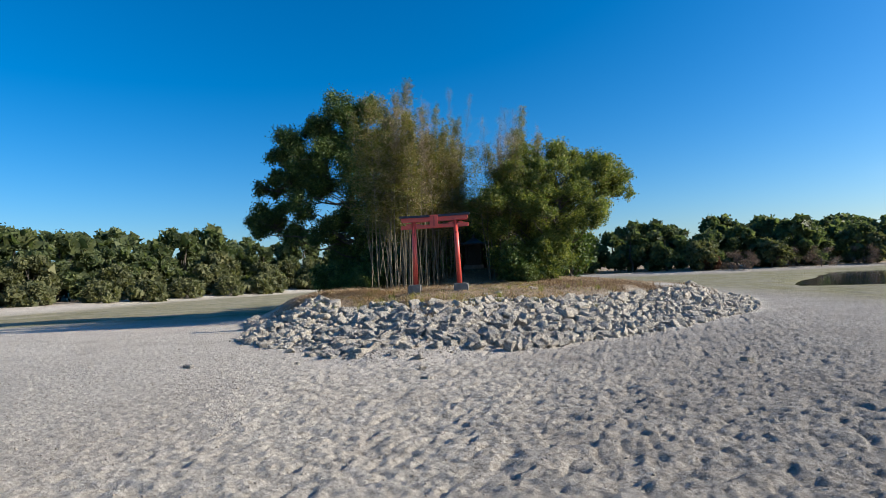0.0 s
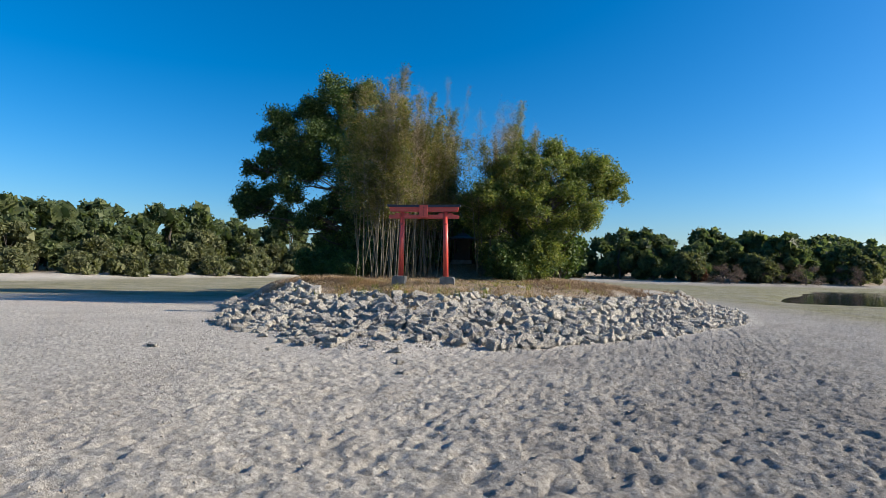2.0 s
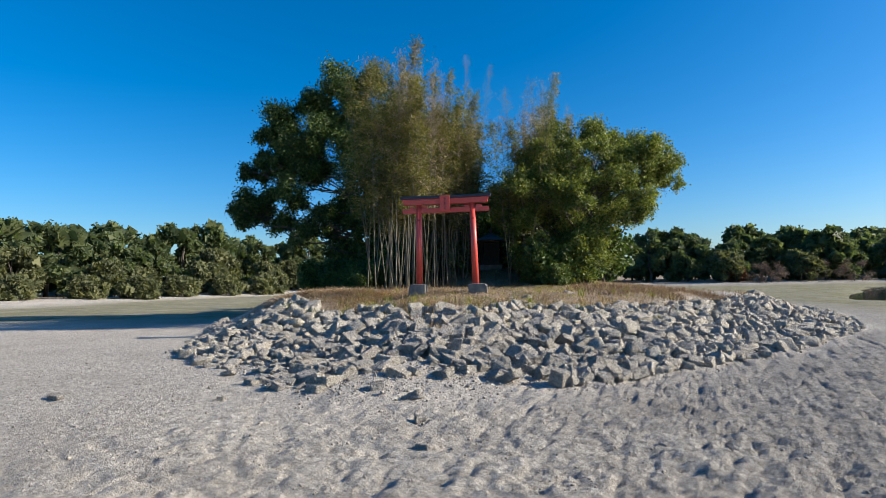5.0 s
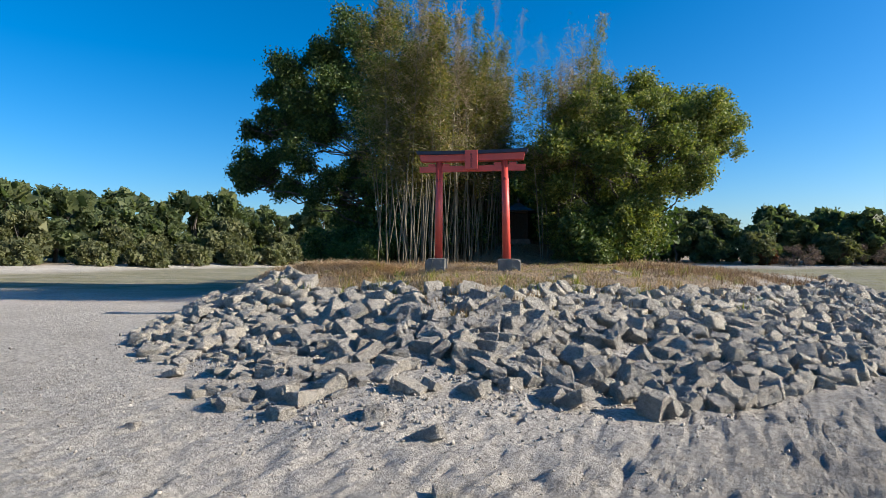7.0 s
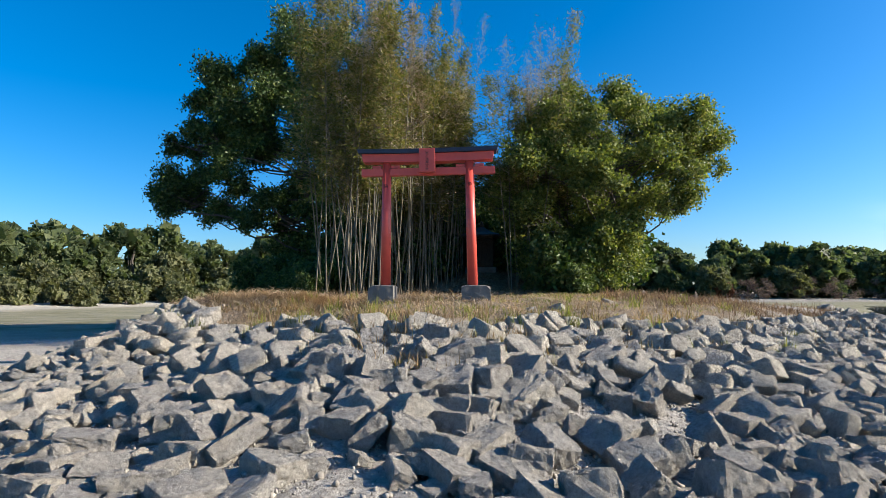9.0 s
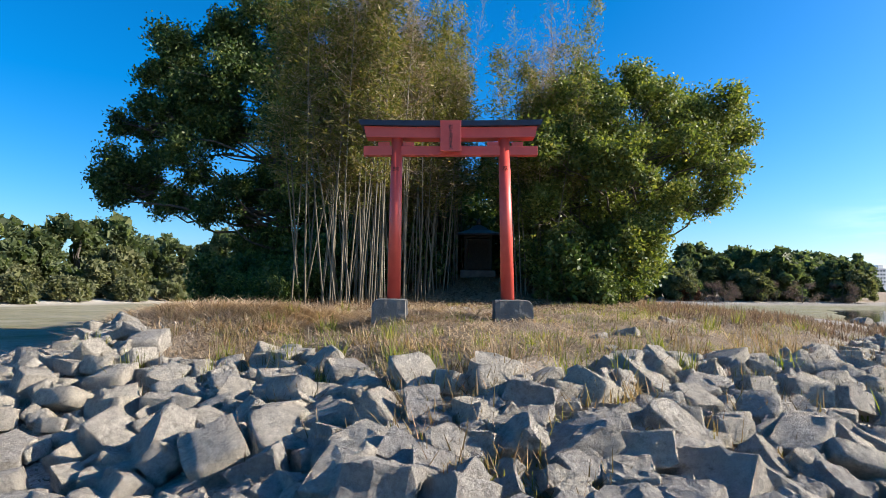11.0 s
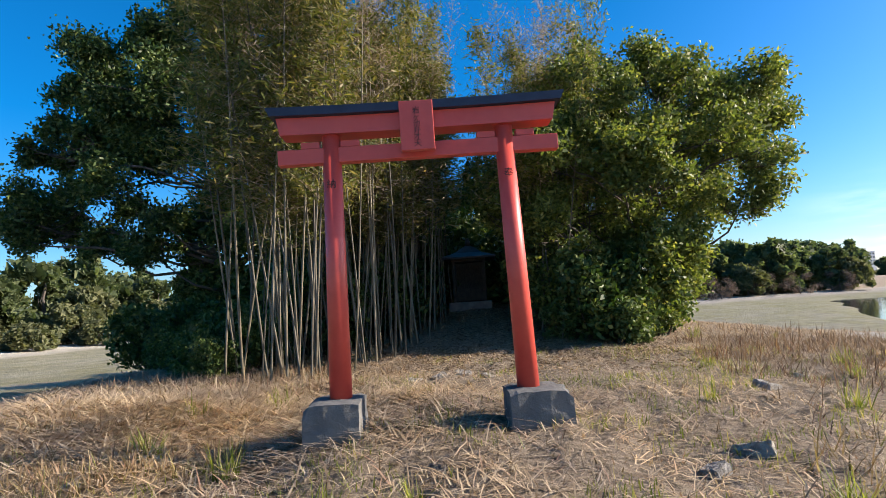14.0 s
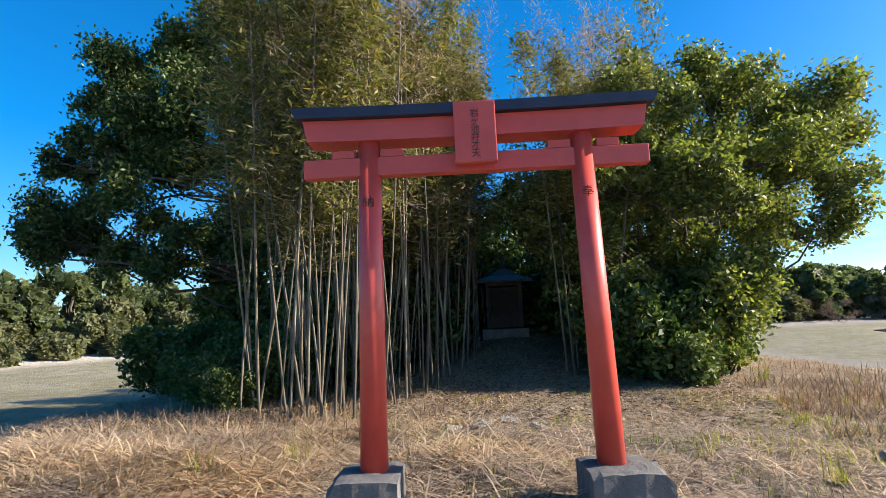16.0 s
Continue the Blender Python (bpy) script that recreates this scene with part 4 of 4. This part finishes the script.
def stone_mesh(seed, stretch, name="rock", bevel=0.022, fine=True):
    """An angular quarried block: the hull of points pushed out to a box, its edges worn."""
    r = np.random.default_rng(seed)
    bm = bmesh.new()
    corners = [np.array((i, j, k), float) for i in (-1, 1) for j in (-1, 1) for k in (-1, 1)]
    for c in corners:
        cut = r.uniform(0.0, 0.62)
        for axis in range(3):
            p = c * r.uniform(0.84, 1.08, 3)
            p[axis] *= 1 - cut * r.uniform(0.5, 1.0)
            bm.verts.new(Vector(p * 0.5 * np.asarray(stretch)))
    res = bmesh.ops.convex_hull(bm, input=bm.verts)
    bmesh.ops.delete(bm, geom=[g for g in res["geom_interior"] if isinstance(g, bmesh.types.BMVert)], context="VERTS")
    bmesh.ops.triangulate(bm, faces=bm.faces)
    long = [e for e in bm.edges if e.calc_length() > (0.26 if fine else 0.5)]
    bmesh.ops.subdivide_edges(bm, edges=long, cuts=2, use_grid_fill=True)
    bmesh.ops.triangulate(bm, faces=bm.faces)
    for limit in ((0.19,) if fine else ()):
        long = [e for e in bm.edges if e.calc_length() > limit]
        bmesh.ops.subdivide_edges(bm, edges=long, cuts=1, use_grid_fill=True)
        bmesh.ops.triangulate(bm, faces=bm.faces)
    bmesh.ops.triangulate(bm, faces=bm.faces)
    bm.normal_update()
    shift = Vector((seed * 1.7, 0, 0))
    for v in bm.verts:
        n = noise.noise(v.co * 2.4 + shift) * 0.045
        if fine:
            n += noise.noise(v.co * 5.0 + shift) * 0.05 + abs(noise.noise(v.co * 11.0 + shift)) * 0.045
        v.co += v.normal * (n - bevel)
    me = bpy.data.meshes.new(name)
    bm.to_mesh(me)
    bm.free()
    me.materials.append(M_ROCK)
    return me


def joined(name, meshes, mats, material, label, category, parent=None):
    """Many placed copies of small meshes as one piece of stuff."""
    vs, fs, base = [], [], 0
    data = []
    for me in meshes:
        co = np.empty(len(me.vertices) * 3, np.float32)
        me.vertices.foreach_get("co", co)
        tri = np.empty(len(me.polygons) * 3, np.int32)
        me.polygons.foreach_get("vertices", tri)
        data.append((co.reshape(-1, 3), tri.reshape(-1, 3)))
    for k, m in mats:
        co, tri = data[k]
        a = np.array(m)
        vs.append(co @ a[:3, :3].T + a[:3, 3])
        fs.append(tri + base)
        base += len(co)
    ob = new(name, mesh_of(name, np.concatenate(vs), np.concatenate(fs), material))
    ob.parent = parent
    return tagged(ob, label, category if parent is None else "", kind="stuff")


def build_revetment():
    r = np.random.default_rng(12)
    shapes = [stone_mesh(200 + k, (r.uniform(0.8, 1.25), r.uniform(0.65, 0.95), r.uniform(0.45, 0.75))) for k in range(22)]
    rough = [stone_mesh(250 + k, (r.uniform(0.8, 1.25), r.uniform(0.65, 0.95), r.uniform(0.45, 0.75)), fine=False) for k in range(22)]
    n = 60000
    X, Y = r.uniform(-11.5, 7.6, n), r.uniform(9.4, 27, n)
    D = inland(X, Y)
    edge = 3.7 + 0.4 * smooth(-6, -4.5, X) * smooth(0.5, -1, X) + 1.1 * (vnoise(X / 1.5, Y / 1.5, 21) - 0.5) - 0.5 * (X > 2) - 0.9 * smooth(-4.0, -5.5, X) - 2.2 * (X < -5.0) * smooth(15.6, 17.6, Y) - 1.1 * smooth(3.5, 6, X)
    keep = (D > -0.1 + 0.15 * smooth(-5, -3, X) * smooth(1.5, 0, X)) & (D < edge)
    X, Y, D = X[keep], Y[keep], D[keep]
    Z = height(X, Y, False)
    size = np.clip(r.lognormal(-1.45, 0.31, len(X)), 0.12, 0.33)
    size *= 0.74 + 0.26 * smooth(0.8, 2.6, D)
    thin = vnoise(X / 1.4, Y / 1.4, 22)
    placed, cells = [], {}
    for i in range(len(X)):
        x, y, s = X[i], Y[i], size[i]
        if thin[i] < 0.40 and D[i] < 2.0 and r.random() < 0.8:
            continue
        if -5.0 < x < 0.6 and D[i] < 1.9 and r.random() < 0.83:
            continue
        cx, cy, ok = int(x // 0.6), int(y // 0.6), True
        for a in (-1, 0, 1):
            for b in (-1, 0, 1):
                for (px, py, ps) in cells.get((cx + a, cy + b), ()):
                    if (px - x) ** 2 + (py - y) ** 2 < (0.37 * (s + ps)) ** 2:
                        ok = False
        if not ok:
            continue
        cells.setdefault((cx, cy), []).append((x, y, s))
        sink = (0.14 if x > 2.5 else 0.24) - (0.14 if y < 12.0 and x < 0 else 0)
        low = y < 12.2 and x < 0.2
        tip = 12 if low else 25 if x > -0.5 else 20
        sink -= 0.10 if D[i] > 3.2 else 0.0
        m = pose(x, y, Z[i] + s * sink, r.normal() * tip, r.normal() * tip, r.uniform(0, 360)) @ Matrix.Diagonal((s * 1.12, s * 1.12, s * r.uniform(0.95, 1.35) * (0.75 if low else 1.0), 1))
        placed.append((int(r.integers(0, 22)), m, x, y))
    t = thing("rock_revetment", pose(-1.6, 9.9, 0.1), "sloping bank of loose grey quarried rocks round the island", "rock bank", kind="structure")
    inv = t.matrix_basis.inverted()
    placed.sort(key=lambda q: (q[2] + 1.0) ** 2 * 0.7 + (q[3] - 12.3) ** 2)
    for k, m, x, y in placed[:300]:
        part_of("rock", shapes[k], t).matrix_basis = inv @ m
    joined("outer_rocks", rough, [(k, inv @ m) for k, m, x, y in placed[300:]], M_ROCK, "angular grey rocks further along the bank", "rocks", t)
    # gravel and broken stone between the rocks and at their foot
    chips = [crumb_mesh(300 + k) for k in range(8)]
    gx, gy = r.uniform(-10, 6.5, 60000), r.uniform(8.6, 18, 60000)
    gd = inland(gx, gy)
    chance = np.interp(gd, [-0.6, 0.0, 0.5, 2.6, 3.2], [0.0, 0.12, 0.85, 0.6, 0.0])
    sel = r.random(len(gx)) < chance
    gx, gy = gx[sel][:22000], gy[sel][:22000]
    gz = height(gx, gy)
    mats = []
    for x, y, z in zip(gx, gy, gz):
        s = float(np.clip(r.lognormal(-3.75, 0.5), 0.012, 0.09))
        mats.append((int(r.integers(0, 8)), pose(x, y, z + s * 0.15, r.uniform(0, 360), r.uniform(0, 360), 0) @ Matrix.Scale(s, 4)))
    joined("rubble", chips, mats, M_GRAVEL, "small broken stones and gravel between the rocks", "gravel")
    # scattered crumbs on the open sand
    sx, sy = r.uniform(-8, 9, 11000), 2.3 + 11.0 * r.uniform(0, 1, 11000) ** 1.25
    sel = (inland(sx, sy) < -0.2) & (r.random(11000) < 0.35 + 0.9 * vnoise(sx / 0.9, sy / 0.9, 33))
    sx, sy = sx[sel], sy[sel]
    sz = height(sx, sy)
    mats = []
    for x, y, z in zip(sx, sy, sz):
        s = float(np.clip(r.lognormal(-3.95, 0.40), 0.010, 0.06))
        mats.append((int(r.integers(0, 8)), pose(x, y, z + s * 0.1, r.uniform(0, 360), r.uniform(0, 360), 0) @ Matrix.Scale(s, 4)))
    joined("sand_pebbles", chips, mats, M_CRUMB, "small pebbles and crumbs scattered on the dry sand", "pebbles")
    return shapes


ROCKS = build_revetment()
for k, (x, y, s) in enumerate([(-5.3, 9.4, 0.16), (-0.38, 9.7, 0.13), (1.9, 9.6, 0.09), (4.9, 11.2, 0.2), (0.0, 8.9, 0.12), (-3.1, 9.9, 0.1), (0.4, 9.3, 0.09)]):
    stone = new("loose_stone", ROCKS[k + 3])
    stone.matrix_basis = pose(x, y, ground_z(x, y, True) + s * 0.12, 10, 5, 40 * k) @ Matrix.Scale(s, 4)
    tagged(stone, "small grey loose stone lying on the dry sand", "stone", "loose stones on the sand")
for k, (x, y, s) in enumerate([(-2.05, 14.95, 0.62), (-0.23, 19.65, 0.34), (0.3, 20.3, 0.24), (-0.94, 17.6, 0.36), (-3.8, 15.3, 0.46), (0.7, 17.6, 0.36), (-3.65, 20.45, 0.34), (-3.4, 20.7, 0.32), (-3.05, 20.45, 0.28), (1.3, 18.4, .3), (1.9, 18.9, .35), (-1.25, 17.2, .28), (-5.4, 16.9, .2), (-1.15, 16.4, .3), (-3.95, 20.35, .26)]):
    stone = new("half_buried_rock", ROCKS[k + 6])
    stone.matrix_basis = pose(x, y, ground_z(x, y, True) - s * 0.03, 14, 11, 53 * k) @ Matrix.Scale(s * 0.58, 4)
    tagged(stone, "grey rock half buried in the dry grass", "rock", "rocks in the grass")

# ---- dry grass and straw on the island ----


def blades(x, y, length, width, lean, r):
    """Thin bent blades rooted at the places given."""
    n = len(x)
    z = height(x, y)
    a = r.uniform(0, 2 * math.pi, n)
    tilt = np.clip(r.normal(lean, 0.12 if lean > 1.2 else 0.35, n), 0.02, 1.56)
    ln = length * r.uniform(0.5, 1.4, n)
    root = np.stack([x, y, z + (0.006 if lean > 1.2 else -0.005)], 1)
    out = np.stack([np.cos(a), np.sin(a), np.zeros(n)], 1)
    side = np.stack([-np.sin(a), np.cos(a), np.zeros(n)], 1) * (width * r.uniform(0.6, 1.4, n))[:, None]
    up = np.array([0, 0, 1.0])
    first = np.minimum(tilt * 0.97, 1.53)
    mid = root + (out * np.sin(first)[:, None] + up * np.cos(first)[:, None]) * (ln * 0.55)[:, None]
    last = np.minimum(tilt * 1.15, 1.62)
    tip = mid + (out * np.sin(last)[:, None] + up * np.cos(last)[:, None]) * (ln * 0.45)[:, None]
    v = np.stack([root - side, root + side, mid + side * 0.8, mid - side * 0.8, tip + side * 0.15, tip - side * 0.15], 1).reshape(-1, 3)
    k = np.arange(n)[:, None] * 6
    return v, np.concatenate([k + np.array([0, 1, 2, 3]), k + np.array([3, 2, 4, 5])], 1).reshape(-1, 4)


def grow_grass():
    r = np.random.default_rng(55)
    n = 250000
    x, y = r.uniform(-10.5, 8.5, n), 13.2 + 19.0 * r.uniform(0, 1, n) ** 1.7
    d = inland(x, y)
    patch = vnoise(x / 0.8, y / 0.8, 61)
    path = np.exp(-((x + 2.9) / 0.7) ** 2) * (y > 20.2)
    keep = (d > 3.0 - 0.8 * smooth(-4.0, -5.5, x) - 1.8 * (x < -5.0) * smooth(15.6, 17.6, y) - 1.2 * smooth(3.5, 6, x) + 1.0 * vnoise(x / 0.5, y / 0.5, 62)) & (r.random(n) < np.clip(0.25 + 0.9 * patch, 0, 1)) & (r.random(n) > path)
    x, y = x[keep], y[keep]
    flat = r.random(len(x)) < 0.55
    v1, f1 = blades(x[flat], y[flat], 0.19, 0.0040, 1.40, r)
    v2, f2 = blades(x[~flat], y[~flat], 0.07, 0.0042, 0.95, r)
    ob = new("dry_grass", mesh_of("dry_grass", np.concatenate([v1, v2]), np.concatenate([f1, f2 + len(v1)]), M_STRAW))
    tagged(ob, "flattened dry straw and short dead grass on the island", "dry grass", kind="stuff")
    # heaps of cut straw on the shaded side
    hx, hy = r.normal(-6.2, 1.5, 24000), r.normal(18.6, 0.75, 24000)
    v, f = blades(hx, hy, 0.36, 0.0052, 1.36, r)
    v[:, 2] += np.repeat(0.11 * np.exp(-((hx + 6.2) / 1.8) ** 2 - ((hy - 18.6) / 0.7) ** 2) * (0.4 + 1.2 * vnoise(hx / 0.4, hy / 0.4, 63)) * r.uniform(0, 1, len(hx)), 6)
    tagged(new("straw_heap", mesh_of("straw_heap", v, f, M_STRAW)), "heap of long cut straw lying near the gate", "straw", kind="stuff")
    # brown dead weeds along the grove's edge and on the right-hand shoulder
    wx = np.concatenate([r.uniform(-0.4, 6.8, 15000), r.uniform(-8.5, -4.2, 2500)])
    wy = np.concatenate([21.8 + 0.45 * wx[:15000] + r.normal(0, 1.7, 15000), r.normal(20.6, 0.6, 2500)])
    sel = (inland(wx, wy) > 1.2) & (vnoise(wx / 0.6, wy / 0.6, 71) > 0.42)
    v, f = blades(wx[sel], wy[sel], 0.20, 0.0048, 0.9, r)
    tagged(new("dead_weeds", mesh_of("dead_weeds", v, f, M_WEED)), "brown dead weeds standing at the edge of the trees", "dead weeds", kind="stuff")
    # taller growth where the straw meets the rocks
    kx, ky = r.uniform(-7.5, 5.5, 60000), r.uniform(13.2, 19.5, 60000)
    kd = inland(kx, ky)
    sel = (kd > 2.5) & (kd < 4.6) & (vnoise(kx / 0.35, ky / 0.35, 81) + 0.4 * vnoise(kx / 0.1, ky / 0.1, 82) > 0.78)
    v, f = blades(kx[sel], ky[sel], 0.18, 0.0042, 0.75, r)
    tagged(new("rank_grass", mesh_of("rank_grass", v, f, M_RANK)), "tangled half-dry grass where the straw meets the rocks", "grass", kind="stuff")
    gx, gy = r.uniform(-8, 6, 60000), 13.2 + 9.5 * r.uniform(0, 1, 60000) ** 1.4
    sel = (inland(gx, gy) > 2.7) & (vnoise(gx / 0.45, gy / 0.45, 66) + 0.5 * vnoise(gx / 0.13, gy / 0.13, 67) > 0.86)
    v, f = blades(gx[sel], gy[sel], 0.075, 0.0034, 0.6, r)
    tagged(new("short_green_grass", mesh_of("short_green_grass", v, f, M_GRASS)), "short green grass growing through the straw", "grass", kind="stuff")

    # fallen leaves on the shaded path and under the trees
    lx, ly = r.uniform(-8.5, -0.5, 42000), r.uniform(20.3, 31.0, 42000)
    sel = r.random(42000) < np.clip((ly - 20.0) / 2.5, 0, 1) * (0.35 + vnoise(lx / 0.5, ly / 0.5, 91))
    lx, ly = lx[sel], ly[sel]
    v, f = leaf_quads(np.stack([lx, ly, height(lx, ly) + 0.012], 1), 0.085, 0.04, 0.0, 0.0, r)
    mid = np.repeat(v.reshape(-1, 4, 3).mean(1), 4, axis=0)
    v[:, 2] = mid[:, 2] + (v[:, 2] - mid[:, 2]) * 0.25
    tagged(new("leaf_litter", mesh_of("leaf_litter", v, f, M_LITTER)), "brown fallen leaves covering the shaded path", "fallen leaves", kind="stuff")


def tuft(seed):
    r = np.random.default_rng(seed)
    n = 46
    z0 = ground_z(0, 0)
    x, y = r.normal(0, 0.06, n), r.normal(0, 0.06, n)
    v, f = blades(x, y, 0.26, 0.006, 0.55, r)
    v[:, 2] -= np.repeat(height(x, y), 6)
    me = mesh_of("grass_tuft", v, f, M_GRASS)
    return me


grow_grass()
tuft_shapes = [tuft(500 + k) for k in range(4)]
tuft_rng = np.random.default_rng(9)
for k, (x, y) in enumerate([(-4.6, 15.3), (-3.4, 15.0), (-2.6, 15.2), (-1.2, 15.6), (-0.6, 16.2), (-4.4, 17.2), (-5.3, 17.5), (0.4, 16.9), (1.6, 18.0), (0.9, 20.4), (1.9, 20.8), (2.6, 20.2), (-0.4, 21.0), (1.2, 21.4),
                            (-5.0, 18.9), (-4.2, 16.0), (-2.9, 16.6), (-1.6, 15.2), (0.0, 16.4), (2.4, 18.6), (3.0, 19.6), (0.2, 18.9), (-6.2, 15.6), (-5.4, 15.2), (-4.9, 15.9), (-4.0, 15.5), (-3.6, 15.7), (-3.0, 15.5), (0.1, 24.2), (1.5, 24.6), (-0.87, 18.9), (-0.7, 16.9), (-5.5, 17.6), (-5.6, 18.4), (-4.6, 17.5), (-3.5, 15.2), (-3.1, 14.2), (-2.86, 15.2), (-2.3, 15.7), (-1.9, 16.1), (-1.0, 16.4), (-0.2, 15.9), (0.7, 16.1), (1.2, 16.9), (2.0, 17.4), (-3.3, 16.3)]):
    g = new("grass_tuft", tuft_shapes[k % 4])
    g.matrix_basis = pose(x, y, ground_z(x, y, True) - 0.01, 0, 0, 71 * k) @ Matrix.Scale(float(tuft_rng.uniform(0.45, 0.95)), 4)
    tagged(g, "tuft of fresh green grass blades among dry straw", "grass tuft", "green tufts")

# ---- a short vapour trail in the sky ----


def build_trail():
    m, nt, p = nodes_of("vapour")
    p.inputs["Base Color"].default_value = (0.9, 0.9, 0.9, 1)
    # faint bluish emission stands in for daylight on the trail
    p.inputs["Emission Color"].default_value = (0.75, 0.88, 1.0, 1)
    p.inputs["Emission Strength"].default_value = 0.35
    top, low = Vector((0.5217, 0.8067, 0.2776)) * 3000, Vector((0.5343, 0.8146, 0.2459)) * 3000
    line = [top.lerp(low, s) + Vector((-14, 0, 0)) * math.sin(s * math.pi) for s in np.linspace(0, 1, 9)]
    v, f = tubes([(line, [1.0, 3.0, 5.0, 6.0, 6.5, 6.0, 4.5, 3.0, 1.0])], 6)
    ob = new("vapour_trail", mesh_of("vapour_trail", v, f, m, True))
    ob.visible_shadow = False
    tagged(ob, "short white vapour trail in the clear blue sky", "vapour trail", kind="structure")


build_trail()
